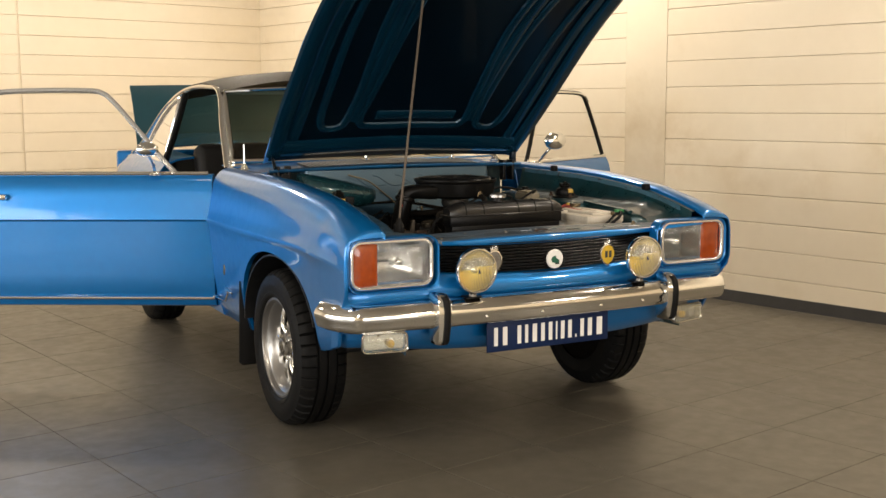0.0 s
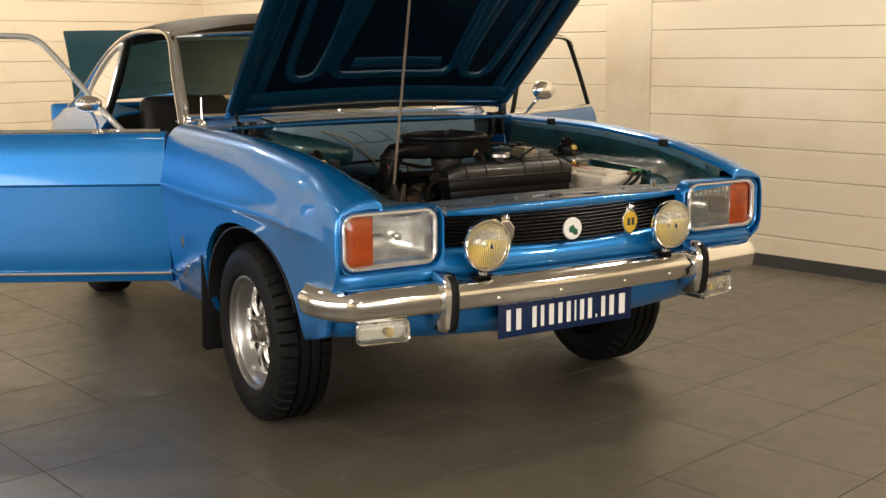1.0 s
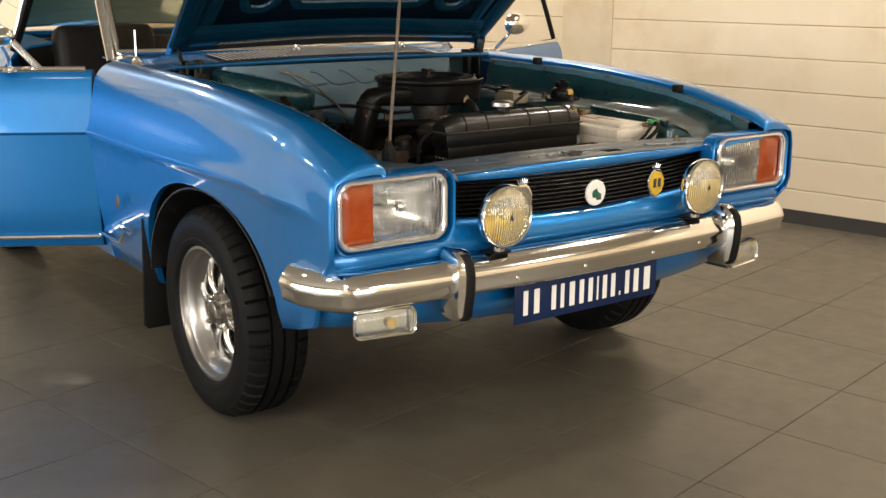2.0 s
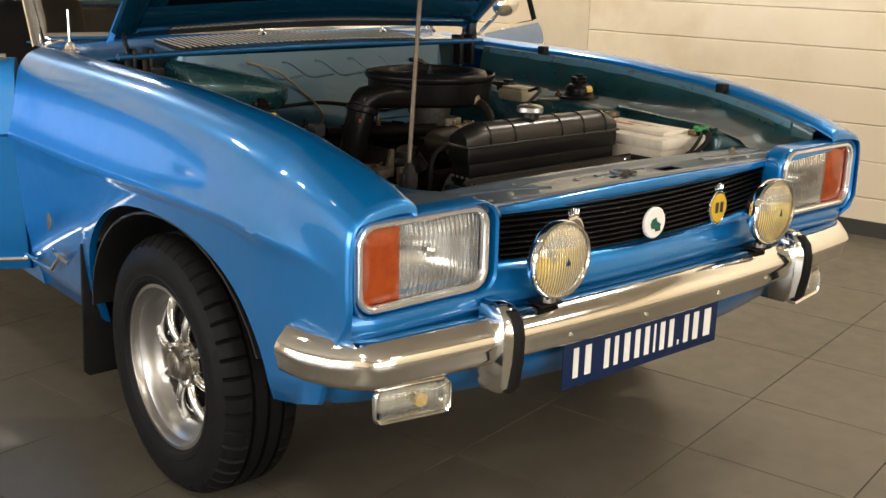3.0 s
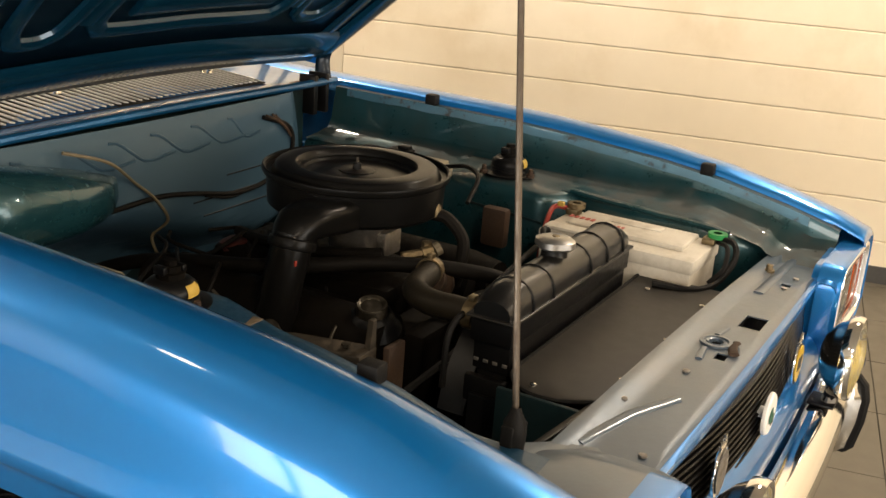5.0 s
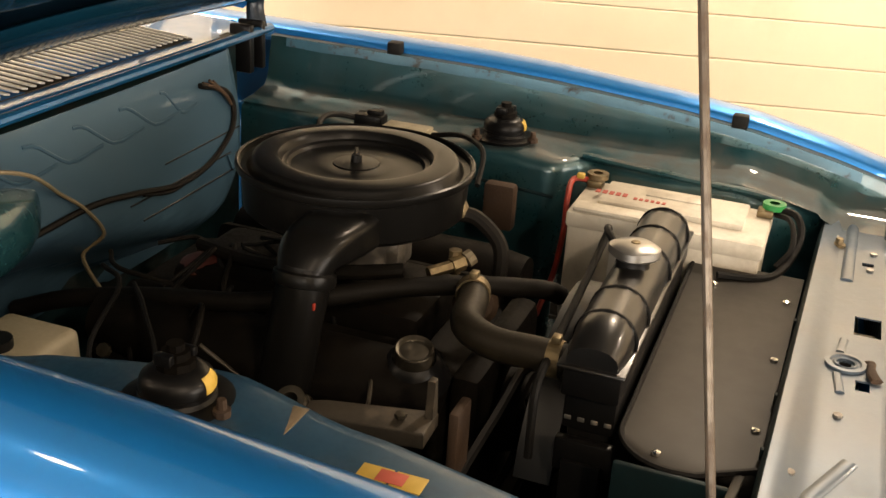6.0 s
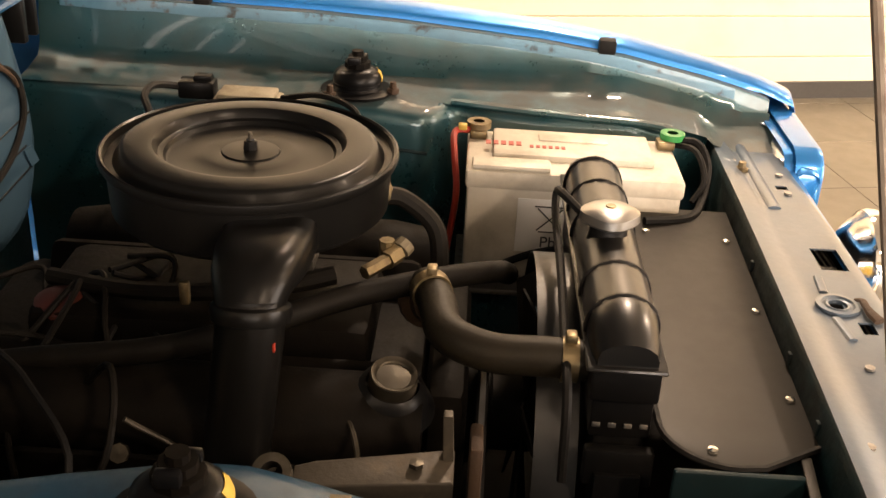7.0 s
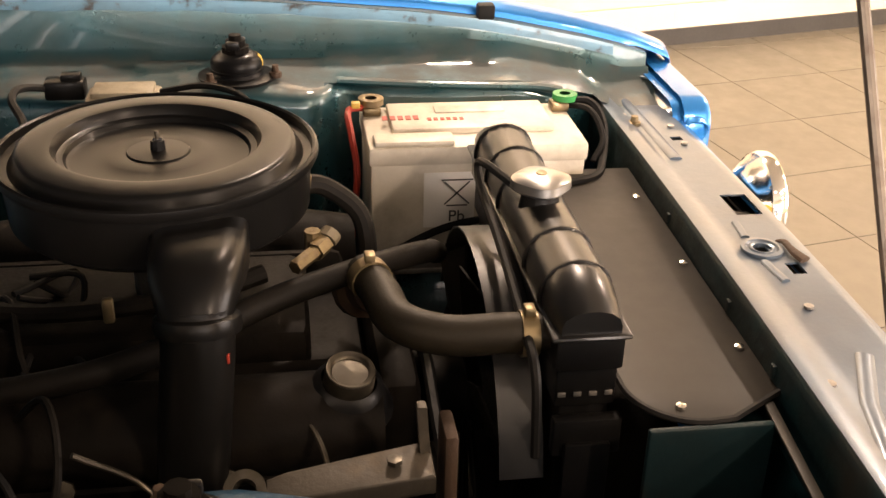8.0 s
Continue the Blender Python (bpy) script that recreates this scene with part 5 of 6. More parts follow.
# ---- doors, both wide open ----
def door(sx):
    """Built closed along +y from the hinge, then swung outward."""
    H = Matrix.Translation((sx * 0.838, 1.545, 0)) @ Matrix.Rotation(radians(-sx * 60.5), 4, "Z")
    L = 1.19

    def at(y, out, z):
        return tuple(H @ Vector((sx * out, y, z)))

    secs = []
    prof = [(-0.075, 0.928), (-0.055, 0.934), (-0.032, 0.925), (-0.010, 0.88), (0.006, 0.80), (0.020, 0.724), (0.010, 0.713), (0.002, 0.60), (-0.004, 0.46), (-0.016, 0.36), (-0.036, 0.308), (-0.06, 0.30)]
    skin = [(p.x, p.y) for p in curve_points([(o, z, 0) for o, z in prof[:6]], 4)] + prof[6:]
    for k in range(9):
        secs.append([at(L * k / 8, o, z) for o, z in skin])
    bm = loft(B(), secs)
    thicken(bm, 0.004)
    d = part("door", bm, PAINT, car, "metallic blue door swung wide open", 24)
    inner = [[at(y, o, z) for o, z in ((-0.075, 0.925), (-0.095, 0.90), (-0.10, 0.6), (-0.095, 0.33), (-0.06, 0.302))] for y in (0.0, 0.5, L)]
    part("door_card", thicken(loft(B(), inner), 0.004), TRIM, d, "black inner door trim")
    for y in (0.002, L - 0.002):
        part("door_end", prism(B(), [at(y, o, z) for o, z in prof + [(-0.095, 0.33), (-0.10, 0.6), (-0.095, 0.90)]], tuple(H.to_3x3() @ Vector((0, 0.004 if y > 0.5 else -0.004, 0)))), PAINT, d)
    # window frame
    frame_path = [(0.17, 0.93), (0.26, 1.02), (0.40, 1.175), (0.49, 1.27), (0.545, 1.312), (0.62, 1.326), (0.9, 1.327), (1.07, 1.315), (1.115, 1.27), (1.15, 1.10), (1.17, 0.93)]
    part("window_frame", tube(B(), [at(y, -0.045 - (z - 0.93) * 0.28, z) for y, z in frame_path], 0.0125, n=8, steps=5), BRIGHT if sx < 0 else BLACK, d, "slim chrome window frame" if sx < 0 else "slim dark window frame")
    if sx > 0:
        part("frame_trim", tube(B(), [at(y, -0.028 - (z - 0.93) * 0.28, z) for y, z in frame_path[3:9]], 0.006, n=6, steps=4), CHROME, d)
    part("belt_strip", tube(B(), [at(0.02, -0.036, 0.936), at(L - 0.01, -0.036, 0.936)], 0.010, n=8, smooth=False), CHROME, d, "chrome belt strip")
    part("rub_strip", tube(B(), [at(0.0, -0.012, 0.345), at(L, -0.012, 0.345)], 0.008, n=8, smooth=False), CHROME, d, "chrome strip along the foot of the door")
    h = part("door_handle", box(box(B(), (0, 0, 0), (0.03, 0.13, 0.028), 0.008), (0.012, 0.035, 0.0), (0.02, 0.03, 0.034), 0.008), CHROME, d, "chrome door handle")
    h.data.transform(Matrix.Translation((0, 0, 0)))
    h.data.transform(H @ Matrix.Translation((sx * 0.022, L - 0.16, 0.83)))
    # mirror
    ym = 0.27
    m = part("door_mirror", tube(B(), [at(ym, -0.02, 0.935), at(ym - 0.01, 0.03, 0.985), at(ym + 0.0, 0.07, 1.03)], 0.0075, n=10), CHROME, d, "chrome door mirror on a thin stalk")
    part("mirror_foot", lathe(B(), [(0.026, 0.0), (0.022, 0.008), (0.010, 0.014), (0.0, 0.014)], at(ym, -0.02, 0.93), (0, 0, 1), 16, cap=False), CHROME, m)
    c = Vector(at(ym, 0.085, 1.055))
    ax = Vector((0.1 * sx, -1, 0)).normalized()
    part("mirror_head", lathe(B(), [(0.0, 0.036), (0.018, 0.033), (0.033, 0.022), (0.041, 0.006), (0.042, -0.003), (0.039, -0.0045), (0.0, -0.003)], c, ax, 28, cap=False, squash=(1.25, 0.8) if sx < 0 else (1.75, 1.15)), CHROME, m)
    return d


door_near, door_far = door(-1), door(1)

# chrome strip, arrow badge, enamel badge on the near wing; aerial
part("wing_strip", tube(B(), [(-0.842, 1.535, 0.362), (-0.848, 1.32, 0.372), (-0.858, 1.22, 0.44)], 0.006, n=8, smooth=False), CHROME, wing_near, "chrome strip bent up behind the wheel arch")
part("wing_arrow", prism(B(), [(-0.864, 1.26, 0.455), (-0.864, 1.15, 0.435), (-0.864, 1.16, 0.425), (-0.864, 1.25, 0.435)], (-0.003, 0, 0)), CHROME, wing_near)
part("wing_badge", lathe(B(), [(0.018, 0.0), (0.017, 0.003), (0.0, 0.004)], (-0.864, 1.27, 0.521), (-1, 0, 0), 18, cap=False, squash=(0.75, 1.4)), BRASS, wing_near, "small gold wing badge")
aer = part("aerial", lathe(B(), [(0.03, 0.0), (0.028, 0.006), (0.016, 0.012), (0.013, 0.022), (0.008, 0.028), (0.0035, 0.032), (0.003, 0.12), (0.0, 0.121)], (-0.70, 1.46, 0.953), (0, 0, 1), 18, cap=False), CHROME, car, "chrome radio aerial base with the mast pushed in")
part("cowl_trim", tube(B(), [(-0.74, 1.565, 0.960), (-0.70, 1.59, 0.97), (-0.6, 1.60, 0.979)], 0.008, n=8), CHROME, car)

# ---- cabin ----
def seat(sx):
    s = part("front_seat", box(B(), (sx * 0.36, 2.45, 0.48), (0.48, 0.50, 0.16), 0.05, seg=3), TRIM, car, "black vinyl front seat")
    part("backrest", box(B(), (sx * 0.36, 2.72, 0.76), (0.46, 0.14, 0.56), 0.05, Matrix.Rotation(radians(-14), 3, "X"), 3), TRIM, s)


seat(-1)
seat(1)
part("rear_bench", box(box(B(), (0, 3.2, 0.5), (1.1, 0.42, 0.16), 0.05), (0, 3.45, 0.72), (1.1, 0.12, 0.46), 0.05, Matrix.Rotation(radians(-18), 3, "X")), TRIM, car, "black rear bench")
part("dashboard", box(B(), (0, 1.72, 0.86), (1.30, 0.22, 0.16), 0.04), TRIM, car, "black dashboard")
wheel_rim = part("steering_wheel", tube(B(), [(0.36 + 0.19 * math.cos(a), 2.0 - 0.07 * math.sin(a), 0.86 + 0.178 * math.sin(a)) for a in [2 * math.pi * k / 20 for k in range(20)]], 0.012, n=8, closed=True, steps=2), TRIM, car, "thin black steering wheel")
part("column", cyl(B(), (0.36, 1.80, 0.80), (0.36, 2.0, 0.86), 0.025), TRIM, wheel_rim)
part("cabin_floor", box(B(), (0, 2.4, 0.30), (1.5, 2.2, 0.03)), TRIM, car)
part("underbody", box(B(), (0, 2.3, 0.26), (1.40, 3.4, 0.05), 0.02), DARK, car)

# ---- engine bay ----
# radiator with a ribbed black top tank
rad = part("radiator", box(B(), (0.008, 0.286, 0.56), (0.49, 0.055, 0.48), 0.004), BLACK, car, "black radiator with ribbed top tank and bright filler cap")
secs = []
for k in range(31):
    f = k / 30
    x = -0.250 + 0.520 * f
    e = math.sqrt(min(1.0, (0.5 - abs(f - 0.5)) / 0.10 * 0.94 + 0.06))
    secs.append([(x, 0.289 + 0.038 * px * (0.78 + 0.22 * e), 0.828 + (0.042 * (0.35 + 0.65 * e) if pz > 0 else 0.012) * pz) for px, pz in ((-1, -0.6), (-1, 0.15), (-0.9, 0.55), (-0.6, 0.86), (-0.2, 0.99), (0.2, 0.99), (0.6, 0.86), (0.9, 0.55), (1, 0.15), (1, -0.6))])
part("top_tank", loft(B(), secs, closed=True, cap=True), TANK, rad, "ribbed black top tank")
for k in range(6):
    x = -0.180 + 0.080 * k
    if k == 2:
        continue
    part("tank_rib", tube(B(), [(x, 0.250, 0.818), (x, 0.2505, 0.838), (x, 0.262, 0.860), (x, 0.289, 0.8705), (x, 0.316, 0.860), (x, 0.3275, 0.838), (x, 0.328, 0.818)], 0.0028, n=6, steps=3), BLACK, rad)
part("tank_seam", box(B(), (0.008, 0.289, 0.820), (0.528, 0.086, 0.006), 0.003), TANK, rad)
part("tank_skirt", box(B(), (0.008, 0.288, 0.798), (0.516, 0.074, 0.040), 0.004), BLACK, rad)
part("tank_collar", box(B(), (0.008, 0.287, 0.755), (0.500, 0.066, 0.052), 0.003), BLACK, rad)
for k in range(4):
    part("tank_tab", box(B(), (-0.2428, 0.262 + 0.017 * k, 0.745), (0.002, 0.009, 0.006), 0.001), STEEL, rad)
part("neck", lathe(B(), [(0.03, -0.02), (0.024, 0.0), (0.022, 0.018), (0.028, 0.02)], (-0.014, 0.293, 0.862), (0, 0, 1), 20, cap=False), BLACK, rad)
cap = part("filler_cap", lathe(B(), [(0.0, 0.024), (0.008, 0.024), (0.026, 0.022), (0.034, 0.018), (0.035, 0.008), (0.031, 0.004), (0.0, 0.004)], (-0.014, 0.293, 0.876), (0, 0, 1), 36, cap=False, dents=lambda i, k: 1.0 + 0.055 * math.cos(4 * 2 * math.pi * i / 36) if 2 < k < 6 else 1.0), ALLOY, rad, "bright pressed filler cap")
part("cap_rivet", lathe(B(), [(0.007, 0.0), (0.006, 0.002), (0.0, 0.0025)], (-0.014, 0.293, 0.8995), (0, 0, 1), 10, cap=False), BRASS, cap)
part("overflow_pipe", tube(B(), [(0.0, 0.318, 0.876), (0.05, 0.345, 0.885), (0.085, 0.350, 0.872), (0.05, 0.352, 0.855), (-0.06, 0.350, 0.838), (-0.20, 0.350, 0.812), (-0.27, 0.350, 0.79), (-0.285, 0.348, 0.70)], 0.0055, n=8), RUBBER, rad)
part("mounting_bracket", box(box(B(), (-0.252, 0.286, 0.700), (0.016, 0.075, 0.045), 0.003), (-0.262, 0.286, 0.62), (0.008, 0.05, 0.15), 0.002), BLACK, rad)
sh = B()
rows = []
for k in range(15):
    a = math.pi * (0.06 + 0.88 * k / 14)
    rows.append([(-0.02 + 0.23 * math.cos(a), y, 0.60 + 0.21 * math.sin(a)) for y in (0.326, 0.375)])
part("fan_shroud", thicken(loft(sh, rows), 0.003), DARK, rad, "curved grey fan shroud")
fan = part("fan_hub", cyl(B(), (-0.02, 0.36, 0.60), (-0.02, 0.46, 0.60), 0.05), GRIME_SHADED, car, "dark engine fan and hub")
for k in range(7):
    a = 2 * math.pi * k / 7
    o = Vector((-0.02, 0.375, 0.60))
    d, t = Vector((math.cos(a), 0, math.sin(a))), Vector((-math.sin(a), 0, math.cos(a)))
    part("fan_blade", prism(B(), [o + d * 0.04 - t * 0.02, o + d * 0.185 - t * 0.035 + Vector((0, 0.012, 0)), o + d * 0.185 + t * 0.035 - Vector((0, 0.012, 0)), o + d * 0.04 + t * 0.02], (0, 0.003, 0)), GRIME_SHADED, fan)

# cover plate between radiator and lock panel
out = [(0.335, 0.066), (0.335, 0.245)] + [(-0.232 - 0.074 * math.sin(radians(a)), 0.172 + 0.073 * math.cos(radians(a))) for a in range(0, 91, 10)] + [(-0.303, 0.145), (-0.262, 0.079)]
cov = part("radiator_cover", prism(B(), [(x, y, 0.748 + 0.006 * x) for x, y in out], (0, 0, -0.004), 0.001), COVER, car, "dark grey sheet-metal cover with bright rivets")
for x, y in ((0.247, 0.20), (0.227, 0.086), (0.024, 0.086), (-0.176, 0.090), (-0.280, 0.195)):
    part("rivet", lathe(B(), [(0.006, 0.0), (0.0055, 0.003), (0.0, 0.0045)], (x, y, 0.7485 + 0.006 * x), (0, 0, 1), 12, cap=False), CHROME, cov)
part("cover_edge", tube(B(), [(x, y, 0.747 + 0.006 * x) for x, y in out[1:]], 0.004, n=6, smooth=False), RUBBER, cov)
part("front_crossmember", box(B(), (0.0, 0.03, 0.63), (0.9, 0.05, 0.16), 0.01), BAY, car, "teal panel ahead of the radiator")
# added dark sheets that keep the lit floor from showing through the bay
part("bay_blocker", box(box(B(), (-0.42, 0.26, 0.42), (0.34, 0.4, 0.02), 0.004), (0.0, 0.75, 0.30), (1.0, 0.9, 0.012), 0.004), GRIME_SHADED, car, "added dark sheet hiding the lit floor under the engine")
part("duct_blocker", box(B(), (-0.06, 0.165, 0.47), (1.10, 0.23, 0.012), 0.003), GRIME_SHADED, car, "added dark sheet hiding the lit floor ahead of the radiator")
part("side_baffle", box(B(), (-0.312, 0.172, 0.62), (0.010, 0.135, 0.25), 0.004), BAY_SHADED, car, "teal baffle beside the radiator darkened for its shade")
part("ledge_strip", box(B(), (-0.385, 0.108, 0.742), (0.22, 0.012, 0.005), 0.002, Matrix.Rotation(radians(-6), 3, "Z")), COVER, car, "worn pale strip below the lock panel")

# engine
eng = part("engine_block", box(B(), (0, 0.80, 0.52), (0.36, 0.60, 0.34), 0.03), GRIME_SHADED, car, "oily engine block with the bay's shade in its colour")
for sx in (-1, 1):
    part("cylinder_head", box(B(), (sx * 0.17, 0.78, 0.66), (0.15, 0.52, 0.10), 0.015, Matrix.Rotation(radians(sx * 28), 3, "Y")), GRIME_SHADED, eng)
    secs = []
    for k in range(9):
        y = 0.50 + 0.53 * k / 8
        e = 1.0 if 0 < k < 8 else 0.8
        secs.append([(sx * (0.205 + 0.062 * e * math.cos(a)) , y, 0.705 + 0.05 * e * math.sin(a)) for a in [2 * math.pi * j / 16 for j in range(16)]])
    vc = part("valve_cover", loft(B(), secs, closed=True, cap=True), GRIME_SHADED, eng, "black rounded valve cover")
    for y in (0.53, 0.66, 0.82, 0.98):
        part("cover_bolt", lathe(B(), [(0.011, 0.0), (0.011, 0.008), (0.0, 0.009)], (sx * 0.275, y, 0.69), (sx * 0.8, 0, 0.5), 8, cap=False), CAP_STEEL, vc)
oc = (-0.207, 0.535, 0.752)
part("oil_neck", lathe(B(), [(0.052, -0.03), (0.044, -0.016), (0.037, 0.0), (0.030, 0.006)], oc, (-0.25, -0.1, 1), 24, cap=False), BLACK, eng)
cap2 = part("oil_filler_cap", lathe(B(), [(0.027, 0.0), (0.027, 0.014), (0.0245, 0.020), (0.021, 0.019), (0.019, 0.017), (0.0, 0.018)], oc, (-0.25, -0.1, 1), 30, cap=False), CAP_STEEL, car, "round oil filler cap with a bright rim")
part("cap_rim", lathe(B(), [(0.025, 0.0185), (0.0265, 0.0205), (0.0255, 0.022), (0.022, 0.0205)], oc, (-0.25, -0.1, 1), 30, cap=False), CAP_STEEL, cap2)
part("timing_cover", box(B(), (-0.02, 0.475, 0.55), (0.30, 0.05, 0.34), 0.02), GRIME_SHADED, eng)
part("water_pump", lathe(B(), [(0.07, 0.0), (0.06, 0.03), (0.03, 0.04)], (-0.02, 0.45, 0.60), (0, -1, 0), 20), GRIME_SHADED, eng)
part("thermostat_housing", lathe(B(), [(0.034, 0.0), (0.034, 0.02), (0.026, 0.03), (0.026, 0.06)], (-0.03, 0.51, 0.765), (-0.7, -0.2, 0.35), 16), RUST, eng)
part("intake_manifold", box(B(), (0, 0.78, 0.72), (0.20, 0.42, 0.07), 0.02), GRIME_SHADED, eng)
carb = part("carburettor", box(lathe(B(), [(0.05, 0.0), (0.05, 0.05), (0.06, 0.07), (0.06, 0.09)], (0.02, 0.725, 0.755), (0, 0, 1), 20), (0.05, 0.68, 0.79), (0.06, 0.05, 0.05), 0.006), STEEL, eng)

# belt, alternator bracket
part("alternator", lathe(B(), [(0.03, 0.0), (0.06, 0.01), (0.065, 0.03), (0.065, 0.10), (0.05, 0.12)], (-0.31, 0.50, 0.58), (0, 1, 0), 24), STEEL, car, "dull metal alternator")
br = part("alternator_bracket", prism(B(), [(-0.354, 0.462, 0.740), (-0.354, 0.480, 0.740), (-0.368, 0.60, 0.737), (-0.364, 0.622, 0.736), (-0.338, 0.622, 0.739), (-0.332, 0.602, 0.740), (-0.314, 0.492, 0.744), (-0.306, 0.478, 0.745), (-0.304, 0.462, 0.745)], (0, 0, -0.022), 0.003), CAST, car, "cast light-metal bracket with a bolt eye")
part("bracket_post", prism(B(), [(-0.330, 0.462, 0.722), (-0.304, 0.462, 0.724), (-0.300, 0.466, 0.79), (-0.312, 0.466, 0.79), (-0.318, 0.464, 0.752)], (0, 0.010, 0), 0.002), CAST, br)
part("bracket_bolt", lathe(B(), [(0.008, 0.0), (0.008, 0.005), (0.0, 0.006)], (-0.335, 0.50, 0.745), (0, 0, 1), 6, cap=False), CAP_STEEL, br)
part("bolt_eye", lathe(B(), [(0.020, -0.012), (0.020, 0.012), (0.011, 0.012), (0.011, -0.012)], (-0.352, 0.641, 0.735), (-0.6, 0, 0.8), 24, cap=False), CAP_STEEL, br)
part("belt", tube(B(), [(-0.31, 0.435, 0.645), (-0.15, 0.432, 0.66), (-0.02, 0.43, 0.67), (0.05, 0.43, 0.60), (-0.02, 0.43, 0.53), (-0.2, 0.435, 0.52), (-0.37, 0.437, 0.56), (-0.36, 0.436, 0.62)], 0.007, n=6, closed=True), RUBBER, car, "black fan belt")
part("rusty_flange", box(B(), (-0.285, 0.440, 0.62), (0.05, 0.014, 0.26), 0.004), RUST, eng, "rusty cast flange")

# hoses
def clamp(p, axis, r):
    c = part("hose_clamp", lathe(B(), [(r, -0.009), (r + 0.0025, -0.009), (r + 0.0025, 0.009), (r, 0.009)], p, axis, 24, cap=False), BRASS, car, "plated hose clamp")
    u = frame_of(axis)[2]
    part("clamp_screw", box(B(), Vector(p) + Vector((0, 0, r + 0.006)), (0.016, 0.012, 0.010), 0.002), BRASS, c)


part("top_hose", tube(B(), [(-0.205, 0.325, 0.800), (-0.205, 0.37, 0.802), (-0.200, 0.43, 0.800), (-0.165, 0.478, 0.800), (-0.105, 0.492, 0.802), (-0.055, 0.507, 0.803)], 0.0225, n=16), TOP_HOSE, car, "thick dusty radiator hose")
clamp((-0.206, 0.345, 0.801), (0, 1, 0), 0.0225)
clamp((-0.075, 0.501, 0.803), (1, 0.3, 0), 0.0225)
part("heater_hose", tube(B(), [(0.055, 0.405, 0.765), (0.02, 0.425, 0.785), (-0.04, 0.50, 0.80), (-0.10, 0.60, 0.800), (-0.165, 0.70, 0.790), (-0.20, 0.80, 0.775), (-0.20, 0.95, 0.75), (-0.19, 1.10, 0.71), (-0.18, 1.22, 0.66)], 0.0145, n=12), HOSE, car, "long dusty heater hose")
part("bypass_hose", tube(B(), [(-0.045, 0.62, 0.80), (-0.06, 0.66, 0.795), (-0.075, 0.74, 0.785), (-0.07, 0.86, 0.775), (-0.02, 0.98, 0.76)], 0.0115, n=10), HOSE, car, "dark rubber hose")
part("breather_hose", tube(B(), [(0.055, 0.575, 0.865), (0.06, 0.545, 0.86), (0.05, 0.505, 0.83), (0.03, 0.495, 0.79), (0.02, 0.50, 0.75)], 0.012, n=10), HOSE, car, "bent breather hose")
part("hose_stub", lathe(B(), [(0.014, -0.012), (0.016, 0.0), (0.014, 0.012), (0.0, 0.012)], (0.055, 0.575, 0.872), (0, 0.3, 1), 12, cap=False), BRASS, car)
fit_ = part("brass_fitting", cyl(cyl(cyl(B(), (-0.035, 0.585, 0.800), (-0.005, 0.56, 0.804), 0.009, n=6), (-0.005, 0.56, 0.804), (0.012, 0.547, 0.807), 0.012, n=6), (0.016, 0.562, 0.785), (0.016, 0.562, 0.822), 0.010, n=8), BRASS, car, "brass pipe fitting")
part("white_cap", lathe(B(), [(0.013, 0.0), (0.013, 0.012), (0.0, 0.014)], (0.018, 0.545, 0.808), (0.6, -0.5, 0.4), 10), CREAM, fit_)
part("hose_clip", box(B(), (-0.112, 0.786, 0.800), (0.010, 0.012, 0.030), 0.003), BRASS, car, "yellow plated hose clip")

# air cleaner
AC = (0.026, 0.733, 0.018)
prof = [(0.02, 0.835), (0.165, 0.838), (0.174, 0.846), (0.177, 0.900), (0.1835, 0.903), (0.1865, 0.909), (0.1855, 0.915), (0.1825, 0.9165), (0.1795, 0.9145), (0.1775, 0.906), (0.168, 0.905), (0.1635, 0.909), (0.160, 0.9175), (0.157, 0.9205), (0.152, 0.9215), (0.126, 0.9235), (0.120, 0.9225), (0.1165, 0.918),
        (0.114, 0.911), (0.111, 0.9095), (0.107, 0.909), (0.104, 0.904), (0.100, 0.9025), (0.060, 0.9065), (0.040, 0.908), (0.037, 0.9075), (0.0355, 0.9095), (0.012, 0.911), (0.0, 0.911)]
ac = part("air_cleaner", lathe(B(), [(r * 0.975, h) for r, h in prof], AC, (0, 0, 1), 72, cap=False), AIRBOX, car, "round satin-black air cleaner with a dished lid", 38)
part("wing_nut", box(lathe(B(), [(0.009, 0.0), (0.008, 0.012), (0.0, 0.013)], (AC[0], AC[1], 0.928), (0, 0, 1), 10, cap=False), (AC[0], AC[1], 0.938), (0.005, 0.011, 0.010), 0.002), BLACK, ac)
part("stud", cyl(B(), (AC[0], AC[1], 0.925), (AC[0], AC[1], 0.951), 0.0026), CAP_STEEL, ac)
secs = []
for cx, cz, w, t, lean in ((-0.110, 0.882, 0.050, 0.030, 0.0), (-0.150, 0.884, 0.050, 0.030, 0.05), (-0.190, 0.886, 0.048, 0.030, 0.25), (-0.218, 0.884, 0.044, 0.033, 0.60), (-0.233, 0.876, 0.040, 0.035, 0.95), (-0.241, 0.864, 0.036, 0.036, 1.2)):
    row = []
    for px, pz in rrect(2.0, 2.0, 0.5 + 0.45 * min(1.0, lean), 5):
        row.append((cx - math.sin(lean) * pz * t, 0.682 + px * w, cz + math.cos(lean) * pz * t))
    secs.append(row)
part("snorkel", loft(B(), secs, closed=True, cap=True), AIRBOX, ac, "black intake snorkel", 50)
part("duct_collar", lathe(B(), [(0.035, -0.012), (0.0415, -0.010), (0.043, -0.002), (0.0415, 0.006), (0.035, 0.009)], (-0.242, 0.681, 0.858), (0.30, 0.0, 1), 30, cap=False), AIRBOX, ac)
